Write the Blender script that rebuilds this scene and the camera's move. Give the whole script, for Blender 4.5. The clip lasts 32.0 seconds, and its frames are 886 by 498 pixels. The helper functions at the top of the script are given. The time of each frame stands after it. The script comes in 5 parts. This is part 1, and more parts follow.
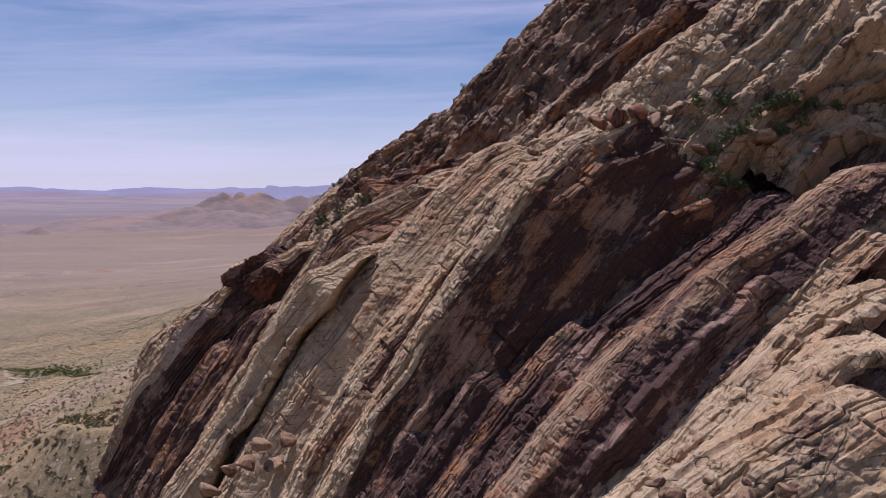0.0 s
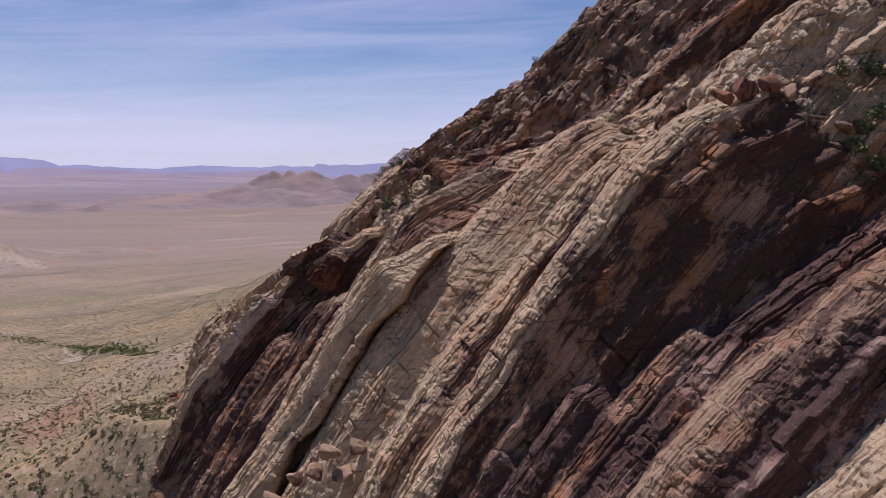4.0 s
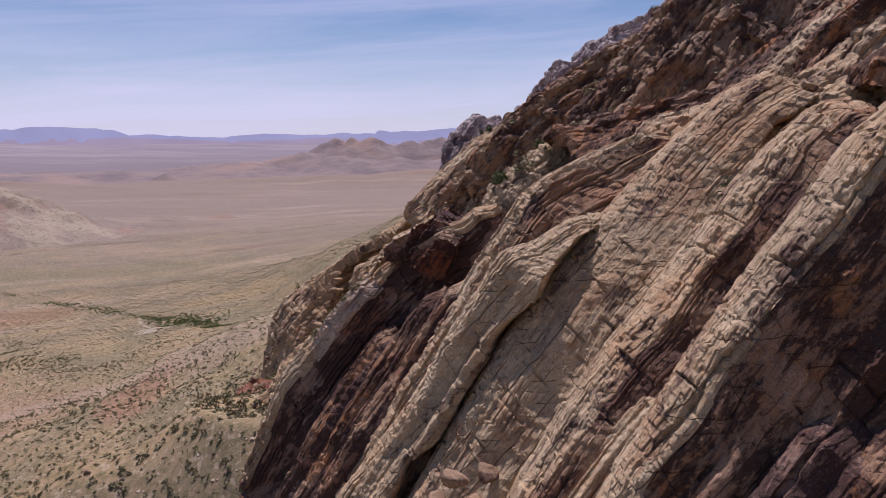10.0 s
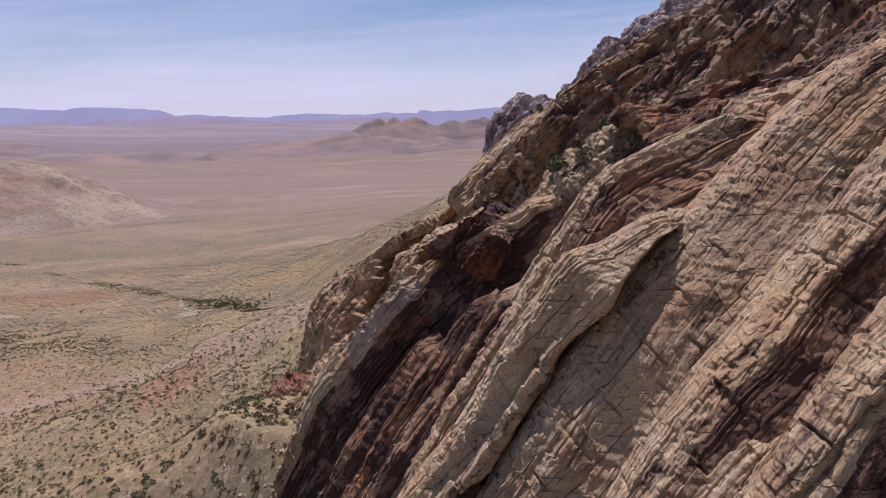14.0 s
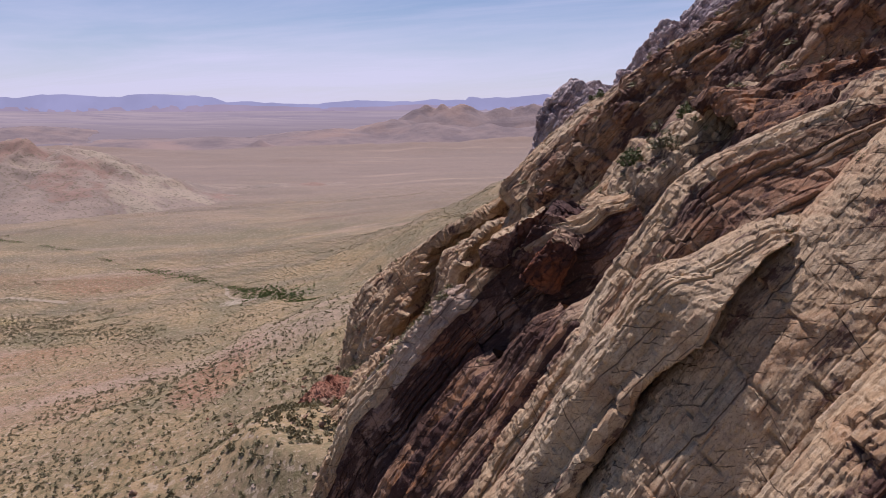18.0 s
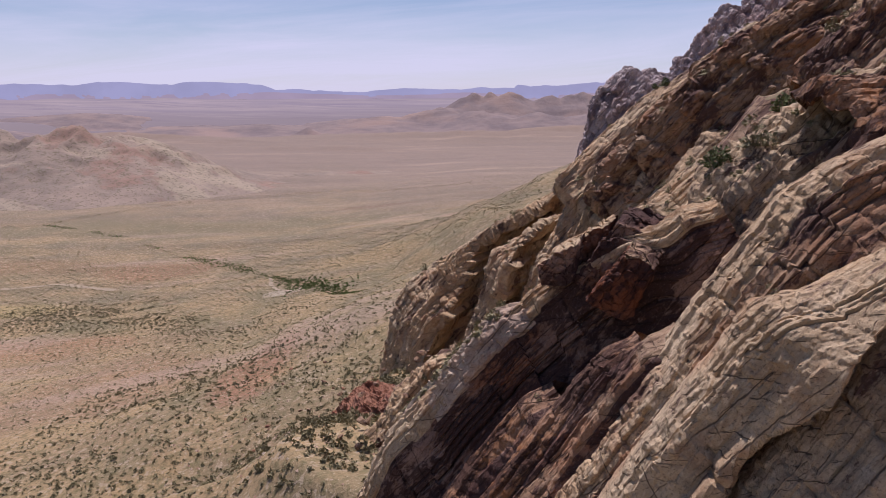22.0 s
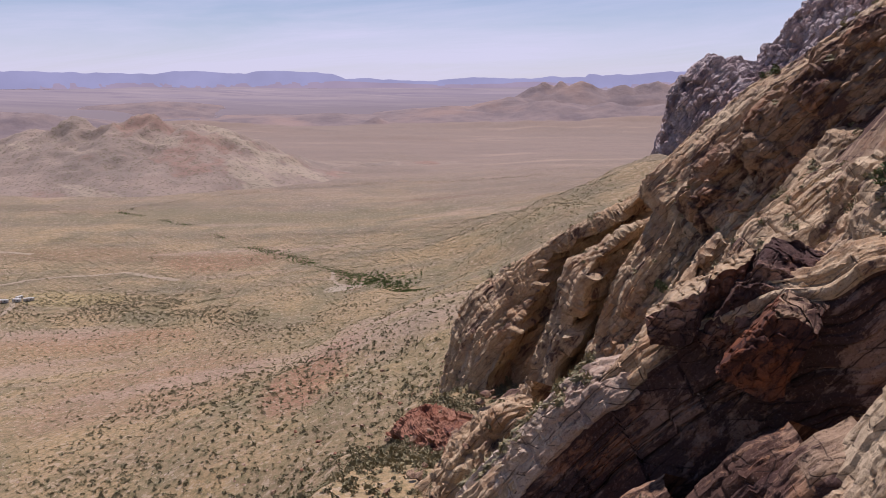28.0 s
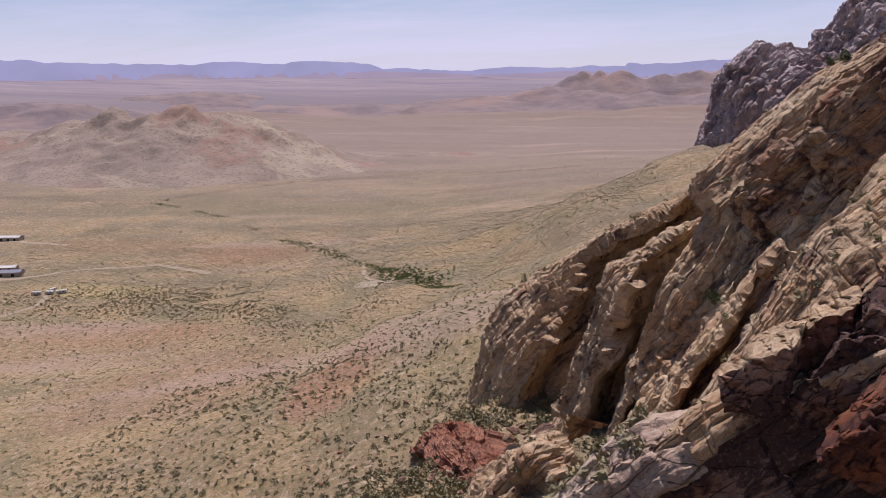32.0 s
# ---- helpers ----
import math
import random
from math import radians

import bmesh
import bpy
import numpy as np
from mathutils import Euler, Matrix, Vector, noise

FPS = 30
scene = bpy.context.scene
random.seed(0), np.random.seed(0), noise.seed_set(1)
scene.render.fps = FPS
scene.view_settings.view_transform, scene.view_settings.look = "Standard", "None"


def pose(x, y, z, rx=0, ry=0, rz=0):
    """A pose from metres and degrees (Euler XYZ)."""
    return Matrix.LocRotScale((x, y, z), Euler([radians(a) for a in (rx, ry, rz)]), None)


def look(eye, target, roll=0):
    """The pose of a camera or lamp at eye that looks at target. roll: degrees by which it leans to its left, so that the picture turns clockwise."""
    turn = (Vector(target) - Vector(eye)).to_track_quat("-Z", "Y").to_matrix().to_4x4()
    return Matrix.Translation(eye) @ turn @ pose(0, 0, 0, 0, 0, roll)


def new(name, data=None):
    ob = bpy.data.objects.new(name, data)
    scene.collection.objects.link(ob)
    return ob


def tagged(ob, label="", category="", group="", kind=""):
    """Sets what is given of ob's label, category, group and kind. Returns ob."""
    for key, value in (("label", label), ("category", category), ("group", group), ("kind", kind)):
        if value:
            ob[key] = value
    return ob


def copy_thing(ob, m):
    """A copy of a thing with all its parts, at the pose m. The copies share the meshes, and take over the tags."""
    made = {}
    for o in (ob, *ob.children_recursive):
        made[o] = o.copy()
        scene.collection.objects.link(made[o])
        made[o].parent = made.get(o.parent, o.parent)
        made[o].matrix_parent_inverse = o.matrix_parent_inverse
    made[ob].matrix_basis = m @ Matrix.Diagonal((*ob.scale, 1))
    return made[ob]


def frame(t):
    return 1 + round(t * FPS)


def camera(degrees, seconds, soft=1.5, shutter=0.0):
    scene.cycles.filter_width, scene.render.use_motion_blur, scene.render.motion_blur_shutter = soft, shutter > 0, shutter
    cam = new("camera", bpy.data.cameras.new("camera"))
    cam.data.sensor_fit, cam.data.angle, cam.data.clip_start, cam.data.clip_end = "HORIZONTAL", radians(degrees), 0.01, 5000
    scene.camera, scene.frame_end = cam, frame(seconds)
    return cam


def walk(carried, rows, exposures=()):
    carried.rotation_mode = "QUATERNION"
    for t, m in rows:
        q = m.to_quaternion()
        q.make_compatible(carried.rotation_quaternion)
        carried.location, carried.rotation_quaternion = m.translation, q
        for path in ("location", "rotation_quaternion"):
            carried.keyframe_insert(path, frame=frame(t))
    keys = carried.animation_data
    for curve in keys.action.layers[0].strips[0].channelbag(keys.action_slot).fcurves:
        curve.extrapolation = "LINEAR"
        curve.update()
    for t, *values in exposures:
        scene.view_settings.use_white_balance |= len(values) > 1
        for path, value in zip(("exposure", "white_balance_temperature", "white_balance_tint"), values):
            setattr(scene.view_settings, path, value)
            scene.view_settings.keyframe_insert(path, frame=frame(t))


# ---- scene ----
cam = camera(59.92, 32.0, 0.6)
PATH = (
    (0.0, look((0.00, -0.00, -0.00), (28.09, 95.69, -7.29), 0.49)),
    (1.0, look((0.35, 4.08, 0.02), (27.18, 100.12, -7.43), 0.53)),
    (2.0, look((-0.09, 8.10, 0.12), (25.17, 104.51, -8.02), 0.57)),
    (3.0, look((-1.01, 11.92, 0.45), (22.56, 108.67, -8.73), 0.58)),
    (3.5, look((-1.62, 13.60, 0.66), (21.22, 110.48, -9.02), 0.58)),
    (5.5, look((-5.24, 21.42, 1.08), (14.92, 118.71, -10.20), 0.46)),
    (6.0, look((-6.40, 23.52, 1.15), (13.06, 120.91, -10.51), 0.41)),
    (7.0, look((-8.04, 27.61, 1.03), (10.43, 125.12, -11.23), 0.28)),
    (8.0, look((-8.81, 31.76, 1.14), (8.52, 129.38, -11.88), 0.13)),
    (9.0, look((-9.10, 35.88, 1.26), (6.86, 133.62, -12.56), 0.00)),
    (10.0, look((-9.14, 40.00, 1.36), (5.31, 137.87, -13.17), -0.11)),
    (11.0, look((-8.97, 44.26, 1.42), (4.00, 142.24, -13.82), -0.19)),
    (12.0, look((-8.62, 48.58, 1.48), (3.00, 146.63, -14.41), -0.24)),
    (13.0, look((-8.45, 52.69, 1.65), (1.89, 150.76, -14.90), -0.27)),
    (14.0, look((-8.24, 56.91, 1.65), (0.79, 155.03, -15.44), -0.27)),
    (14.5, look((-8.10, 58.99, 1.49), (0.36, 157.13, -15.77), -0.27)),
    (16.5, look((-7.91, 67.22, 1.51), (-2.48, 165.41, -16.60), -0.24)),
    (17.0, look((-7.92, 69.40, 1.55), (-3.33, 167.60, -16.77), -0.23)),
    (18.0, look((-7.87, 73.68, 1.45), (-4.92, 171.88, -17.24), -0.21)),
    (19.0, look((-7.86, 77.65, 1.50), (-6.50, 175.80, -17.60), -0.18)),
    (20.0, look((-8.04, 81.53, 1.60), (-8.20, 179.60, -17.95), -0.16)),
    (21.0, look((-8.19, 85.36, 1.63), (-9.76, 183.36, -18.21), -0.14)),
    (22.0, look((-8.34, 89.10, 1.75), (-11.33, 187.00, -18.40), -0.12)),
    (23.0, look((-8.51, 93.15, 1.89), (-12.99, 190.94, -18.53), -0.11)),
    (24.0, look((-8.63, 97.41, 1.85), (-14.58, 195.09, -18.73), -0.10)),
    (25.0, look((-8.82, 101.45, 1.87), (-16.19, 199.00, -18.88), -0.09)),
    (25.5, look((-8.96, 103.67, 1.83), (-17.08, 201.13, -19.05), -0.08)),
    (27.5, look((-9.68, 111.38, 1.82), (-20.56, 208.46, -19.54), -0.05)),
    (28.0, look((-9.84, 113.42, 1.71), (-21.37, 210.41, -19.75), -0.06)),
    (29.0, look((-10.21, 117.67, 1.78), (-23.21, 214.41, -19.98), -0.09)),
    (30.0, look((-10.65, 121.66, 1.79), (-24.86, 218.15, -20.30), -0.15)),
    (31.0, look((-10.46, 125.53, 1.71), (-25.64, 221.79, -20.71), -0.23)),
    (32.0, look((-9.96, 129.61, 1.47), (-26.12, 225.65, -21.22), -0.32)),
)
walk(cam, PATH, ((0.0, -0.2, 5900, 27), (32.0, -0.15, 6100, 25)))

# ---- world, sun, exposure ----
SUN_ELEV, SUN_AZ = radians(70), radians(-4)   # azimuth from +y towards +x
world = bpy.data.worlds.new("sky")
scene.world = world
world.use_nodes = True
wn = world.node_tree
sky = wn.nodes.new("ShaderNodeTexSky")
sky.sky_type, sky.sun_disc = "NISHITA", False
sky.sun_elevation, sky.sun_rotation = SUN_ELEV, SUN_AZ
sky.altitude, sky.air_density, sky.dust_density, sky.ozone_density = 1200, 1.0, 0.4, 3.0
wn.links.new(sky.outputs[0], wn.nodes["Background"].inputs[0])
wn.nodes["Background"].inputs[1].default_value = 0.085

sun = new("sun", bpy.data.lights.new("sun", "SUN"))
sun.data.energy, sun.data.angle, sun.data.color = 5.0, radians(0.5), (1.0, 0.945, 0.86)
sun_way = Vector((math.cos(SUN_ELEV) * math.sin(SUN_AZ), math.cos(SUN_ELEV) * math.cos(SUN_AZ), math.sin(SUN_ELEV)))
sun.matrix_world = look(sun_way * 900, (0, 0, 0))


# ---- noise ----
def hashed(i, j, k, seed):
    h = (i * 374761393 + j * 668265263 + k * 2246822519 + seed * 3266489917) & 0xFFFFFFFF
    h = ((h ^ (h >> 13)) * 1274126177) & 0xFFFFFFFF
    h = ((h ^ (h >> 15)) * 2654435761) & 0xFFFFFFFF
    return ((h ^ (h >> 16)) & 0xFFFFFF) / float(0xFFFFFF)


def vnoise(p, seed=0):
    """Smooth value noise in -1..1 at the points p (..., 3)."""
    q = np.floor(p).astype(np.int64)
    f = p - q
    f = f * f * f * (f * (f * 6 - 15) + 10)
    out = 0.0
    for a in (0, 1):
        wa = f[..., 0] if a else 1 - f[..., 0]
        for b in (0, 1):
            wb = wa * (f[..., 1] if b else 1 - f[..., 1])
            for c in (0, 1):
                w = wb * (f[..., 2] if c else 1 - f[..., 2])
                out = out + w * hashed(q[..., 0] + a, q[..., 1] + b, q[..., 2] + c, seed)
    return out * 2 - 1


def fbm(p, octaves=4, seed=0, gain=0.5):
    out, amp = 0.0, 1.0
    for o in range(octaves):
        out = out + amp * vnoise(p, seed + o)
        p, amp = p * 2.07 + 17.3, amp * gain
    return out


def cells(a, b, seed=0):
    """Cell noise in the plane: a random value for the cell, and the distance to its edge (0 at the joint)."""
    i, j = np.floor(a).astype(np.int64), np.floor(b).astype(np.int64)
    d1, d2, val = np.full(a.shape, 9.0), np.full(a.shape, 9.0), np.zeros(a.shape)
    for u in (-1, 0, 1):
        for v in (-1, 0, 1):
            x = i + u + 0.15 + 0.7 * hashed(i + u, j + v, i * 0, seed)
            y = j + v + 0.15 + 0.7 * hashed(i + u, j + v, i * 0, seed + 7)
            d = np.hypot(a - x, b - y)
            near = d < d1
            d2 = np.where(near, d1, np.minimum(d2, d))
            val = np.where(near, hashed(i + u, j + v, i * 0, seed + 13), val)
            d1 = np.where(near, d, d1)
    return val * 2 - 1, d2 - d1


def smoothstep(a, b, x):
    t = np.clip((x - a) / (b - a), 0, 1)
    return t * t * (3 - 2 * t)


# ---- mesh helpers ----
def mesh_from(name, verts, faces, material=None, smooth=True):
    """A mesh from arrays: verts (n, 3), faces (m, 3 or 4)."""
    me = bpy.data.meshes.new(name)
    verts, faces = np.asarray(verts, dtype=np.float32), np.asarray(faces, dtype=np.int32)
    k = faces.shape[1]
    me.vertices.add(len(verts))
    me.vertices.foreach_set("co", verts.ravel())
    me.loops.add(faces.size)
    me.loops.foreach_set("vertex_index", faces.ravel())
    me.polygons.add(len(faces))
    me.polygons.foreach_set("loop_start", np.arange(0, faces.size, k, dtype=np.int32))
    me.polygons.foreach_set("loop_total", np.full(len(faces), k, dtype=np.int32))
    me.polygons.foreach_set("use_smooth", np.full(len(faces), smooth))
    if material:
        me.materials.append(material)
    me.update(calc_edges=True)
    return me


def grid_faces(nu, nv):
    idx = np.arange(nu * nv).reshape(nu, nv)
    return np.stack([idx[:-1, :-1], idx[1:, :-1], idx[1:, 1:], idx[:-1, 1:]], -1).reshape(-1, 4)


def normals_of(v):
    """Unit normals of a grid of points (nu, nv, 3)."""
    n = np.cross(np.gradient(v, axis=0), np.gradient(v, axis=1))
    return n / (np.linalg.norm(n, axis=-1, keepdims=True) + 1e-9)


# ---- materials ----
def shader(name, rough=0.9):
    m = bpy.data.materials.new(name)
    m.use_nodes = True
    b = m.node_tree.nodes["Principled BSDF"]
    b.inputs["Roughness"].default_value = rough
    b.inputs["Specular IOR Level"].default_value = 0.25
    return m, m.node_tree, b


def node(nt, kind, **values):
    n = nt.nodes.new(kind)
    for key, value in values.items():
        n.inputs[key.replace("_", " ")].default_value = value
    return n


def turned(nt, coord, turn, scale):
    """The coordinate turned first and stretched then."""
    for key, value in (("Rotation", turn), ("Scale", scale)):
        mp = nt.nodes.new("ShaderNodeMapping")
        mp.inputs[key].default_value = value
        nt.links.new(coord, mp.inputs[0])
        coord = mp.outputs[0]
    return coord


def noise_node(nt, coord, scale, detail=4.0, rough=0.55, stretch=None, distortion=0.0):
    if stretch:
        coord = turned(nt, coord, *stretch)
    n = node(nt, "ShaderNodeTexNoise", Scale=scale, Detail=detail, Roughness=rough, Distortion=distortion)
    nt.links.new(coord, n.inputs["Vector"])
    return n.outputs["Fac"]


def ramp(nt, fac, lo, hi):
    n = node(nt, "ShaderNodeMapRange", From_Min=lo, From_Max=hi)
    nt.links.new(fac, n.inputs["Value"])
    return n.outputs[0]


def mix(nt, fac, a, b, how="MIX"):
    n = nt.nodes.new("ShaderNodeMix")
    n.data_type, n.blend_type = "RGBA", how
    for socket, value in ((n.inputs["Factor"], fac), (n.inputs[6], a), (n.inputs[7], b)):
        if isinstance(value, (int, float, tuple)):
            socket.default_value = (*value, 1) if isinstance(value, tuple) else value
        else:
            nt.links.new(value, socket)
    return n.outputs[2]


def maths(nt, op, a, b):
    n = nt.nodes.new("ShaderNodeMath")
    n.operation = op
    for i, value in enumerate((a, b)):
        if isinstance(value, (int, float)):
            n.inputs[i].default_value = value
        else:
            nt.links.new(value, n.inputs[i])
    return n.outputs[0]


def bump(nt, bsdf, layers):
    """layers: (height socket, distance in metres), the coarse one first."""
    last = None
    for height, dist in layers:
        n = node(nt, "ShaderNodeBump", Strength=1.0, Distance=dist)
        nt.links.new(height, n.inputs["Height"])
        if last:
            nt.links.new(last, n.inputs["Normal"])
        last = n.outputs[0]
    nt.links.new(last, bsdf.inputs["Normal"])


BED = (0, radians(50), 0)     # turns the bedding's downhill line onto x


def blocks(nt, coord, scale, stretch, feature="F1"):
    """Random tone of each block of a broken surface, or the distance to the nearest joint between blocks."""
    n = nt.nodes.new("ShaderNodeTexVoronoi")
    n.feature = feature
    n.inputs["Scale"].default_value = scale
    nt.links.new(turned(nt, coord, *stretch), n.inputs["Vector"])
    return n.outputs["Distance" if feature == "DISTANCE_TO_EDGE" else "Color"]


def joint_lines(nt, pos, turn, period, wide, gate, seed, wander=0.5):
    """Thin broken joints, level in the turned frame: a mask (1 on the joint) and where each bed lies between its joints (0 to 1)."""
    apart = nt.nodes.new("ShaderNodeSeparateXYZ")
    nt.links.new(turned(nt, pos, turn, (1, 1, 1)), apart.inputs[0])
    shifted = turned(nt, pos, (0, 0, 0.1 * seed), (1, 1, 1))
    bend = maths(nt, "MULTIPLY", noise_node(nt, shifted, 0.22 / period, 4, 0.6), wander * 2.4 * period)
    at = maths(nt, "FRACT", maths(nt, "DIVIDE", maths(nt, "ADD", apart.outputs["Z"], bend), period), 0.0)
    mask = ramp(nt, maths(nt, "ABSOLUTE", maths(nt, "SUBTRACT", at, 0.5), 0.0), 0.5 - wide, 0.5 - wide * 0.35)
    broken = ramp(nt, noise_node(nt, shifted, 0.6 / period, 5, 0.65, (turn, (0.35, 0.8, 1.0))), gate, gate + 0.05)
    return maths(nt, "MULTIPLY", mask, broken), at


def rock_material(name, pale, warm, dark, cover=0.56, size=1.0, red=(0.30, 0.13, 0.07), reds=0.35):
    """Bedded sandstone: body colours, rusty patches, crisp dark varnish that runs down the beds, slabs of uneven tone, thin level joints and joints along the beds.
    cover: the varnish shows where its noise is above this."""
    m, nt, b = shader(name, 0.92)
    pos = nt.nodes.new("ShaderNodeTexCoord").outputs["Object"]
    big = noise_node(nt, pos, 0.05 / size, 5)
    dip = noise_node(nt, pos, 0.5 / size, 8, 0.68, (BED, (0.18, 1.0, 1.0)), 0.2)
    blot = noise_node(nt, pos, 0.17 / size, 9, 0.68, (BED, (0.5, 1.0, 1.0)))
    grain = noise_node(nt, pos, 1.5 / size, 9, 0.74, (BED, (0.5, 1.0, 1.0)))
    fine = noise_node(nt, pos, 4.5 / size, 6, 0.75)
    slab = blocks(nt, pos, 0.42 / size, (BED, (0.22, 1.0, 1.2)))
    col = mix(nt, ramp(nt, big, 0.38, 0.62), pale, warm)
    col = mix(nt, maths(nt, "MULTIPLY", ramp(nt, grain, 0.49, 0.58), 0.7), col, tuple(min(0.70, c * 1.28 + 0.015) for c in pale))
    rust = maths(nt, "MULTIPLY", ramp(nt, noise_node(nt, pos, 0.10 / size, 9, 0.68), 0.52, 0.58), reds)
    col = mix(nt, rust, col, red)
    col = mix(nt, maths(nt, "MULTIPLY", ramp(nt, slab, 0.75, 0.15), 0.3), col, tuple(c * 0.62 for c in warm))
    film = maths(nt, "ADD", maths(nt, "MULTIPLY", blot, 0.5), maths(nt, "ADD", maths(nt, "MULTIPLY", dip, 0.3), maths(nt, "MULTIPLY", grain, 0.2)))
    col = mix(nt, maths(nt, "MULTIPLY", ramp(nt, film, cover - 0.035, cover + 0.01), 0.45), col, dark)
    col = mix(nt, maths(nt, "MULTIPLY", ramp(nt, film, cover, cover + 0.018), 0.8), col, dark)
    col = mix(nt, maths(nt, "MULTIPLY", ramp(nt, fine, 0.45, 0.38), 0.7), col, tuple(c * 0.33 for c in warm))
    col = mix(nt, maths(nt, "MULTIPLY", ramp(nt, fine, 0.57, 0.66), 0.5), col, tuple(min(0.72, c * 1.3 + 0.01) for c in pale))
    # the joints
    level, at_a = joint_lines(nt, pos, (0, radians(9), 0), 1.5 * size, 0.045, 0.535, 1)
    short, at_b = joint_lines(nt, pos, (0, radians(14), 0), 0.62 * size, 0.06, 0.565, 2)
    along, at_c = joint_lines(nt, pos, BED, 2.1 * size, 0.035, 0.49, 3, 0.25)
    strand, at_d = joint_lines(nt, pos, BED, 0.75 * size, 0.06, 0.55, 4, 0.3)
    upright, at_e = joint_lines(nt, pos, (0, radians(-62), 0), 3.4 * size, 0.02, 0.56, 5, 0.3)
    seam = maths(nt, "MAXIMUM", maths(nt, "MAXIMUM", level, short), maths(nt, "MAXIMUM", maths(nt, "MAXIMUM", along, strand), upright))
    col = mix(nt, maths(nt, "MULTIPLY", seam, 0.68), col, tuple(c * 0.45 for c in dark))
    nt.links.new(col, b.inputs["Base Color"])
    tread = maths(nt, "MULTIPLY", maths(nt, "MULTIPLY", maths(nt, "SUBTRACT", 1.0, at_a), ramp(nt, blot, 0.42, 0.6)), 0.3)
    tread = maths(nt, "ADD", tread, maths(nt, "MULTIPLY", maths(nt, "MULTIPLY", maths(nt, "SUBTRACT", 1.0, at_b), ramp(nt, big, 0.42, 0.6)), 0.1))
    tread = maths(nt, "ADD", tread, maths(nt, "MULTIPLY", at_c, 0.2))
    tread = maths(nt, "SUBTRACT", tread, maths(nt, "MULTIPLY", seam, 0.16))
    bump(nt, b, ((tread, size), (slab, 0.14 * size), (dip, 0.14 * size), (grain, 0.16 * size), (fine, 0.07 * size)))
    return m


PALE = rock_material("pale_sandstone", (0.54, 0.41, 0.268), (0.48, 0.315, 0.175), (0.085, 0.04, 0.036), 0.548, reds=0.35, red=(0.36, 0.17, 0.085))
BROWN = rock_material("varnished_sandstone", (0.36, 0.245, 0.19), (0.27, 0.14, 0.09), (0.05, 0.023, 0.022), 0.47, reds=0.6, red=(0.30, 0.115, 0.05))
BLEACHED = rock_material("bleached_sandstone", (0.58, 0.45, 0.34), (0.52, 0.37, 0.27), (0.10, 0.05, 0.045), 0.57, reds=0.2)
UPPER = rock_material("upper_sandstone", (0.38, 0.262, 0.17), (0.34, 0.20, 0.115), (0.07, 0.032, 0.029), 0.515, reds=0.5, red=(0.33, 0.14, 0.07))
RUSTY = rock_material("rust_streaked_sandstone", (0.38, 0.245, 0.165), (0.34, 0.165, 0.08), (0.05, 0.023, 0.02), 0.49, reds=0.75, red=(0.38, 0.15, 0.05))
RED = rock_material("red_sandstone", (0.30, 0.145, 0.09), (0.27, 0.11, 0.062), (0.09, 0.04, 0.035), 0.555, reds=0.7, red=(0.28, 0.105, 0.06))
# red sandstone darkened to put the prow blocks' shade into the colour
SHADEDRED = rock_material("shade_darkened_red_sandstone", (0.22, 0.10, 0.06), (0.2, 0.07, 0.036), (0.05, 0.022, 0.02), 0.50, reds=0.8, red=(0.24, 0.08, 0.035))
# the far ridge's haze is put into paler, mauve grey rock colours
FARROCK = rock_material("hazed_far_sandstone", (0.50, 0.41, 0.39), (0.43, 0.34, 0.33), (0.20, 0.14, 0.145), 0.54, 4.0)


# ---- ground: plain, talus and the mountain's body in one sheet ----
NOSE_Y = (-400, 0, 40, 60, 80, 95, 108, 122, 137, 150, 163, 180, 195, 210, 230, 260, 300, 330, 400, 500, 650, 843, 950, 1200, 2000, 5200)
NOSE_X = (200, 118, 98, 90, 86, 84, 76, 68, 60, 52, 44, 30, 40, 50, 53, 53, 55, 58, 80, 140, 230, 310, 360, 560, 1300, 4200)
FOOT_Y = (-400, 0, 130, 190, 222, 300, 365, 500, 650, 843, 1200, 2000, 5200)
FOOT_X = (60, -20, -60, -112, -126, -102, -106, -85, -50, -10, 120, 700, 3600)


def cliff_z(dx, y):
    """The height of the mountain's body, dx metres into the slope from where it stands level with the eye; the nose has a flatter shoulder."""
    shoulder = 34 * np.exp(-((y - 190) / 30.0) ** 2)
    up = 0.12 * np.minimum(dx, shoulder) + 0.78 * np.maximum(dx - shoulder, 0)
    return np.where(dx < 0, 1.42 * dx, up) * (1 - 0.35 * smoothstep(90, 400, dx))


def soft_max(a, b, k):
    return a + np.logaddexp(0, (b - a) / k) * k


def plain_z(x, y):
    z = -137 + 0.19 * (x + 116) - 0.03 * (y - 647)
    low = -165 + 5 * np.sin(x / 310.0 + 1) * np.sin(y / 420.0)
    z = -soft_max(-soft_max(low, z, 9), 118 + 0.02 * y, 8)
    z = soft_max(low, z, 4)
    far = smoothstep(2400, 4900, np.hypot(x, y))
    return z * (1 - far) + far * -42


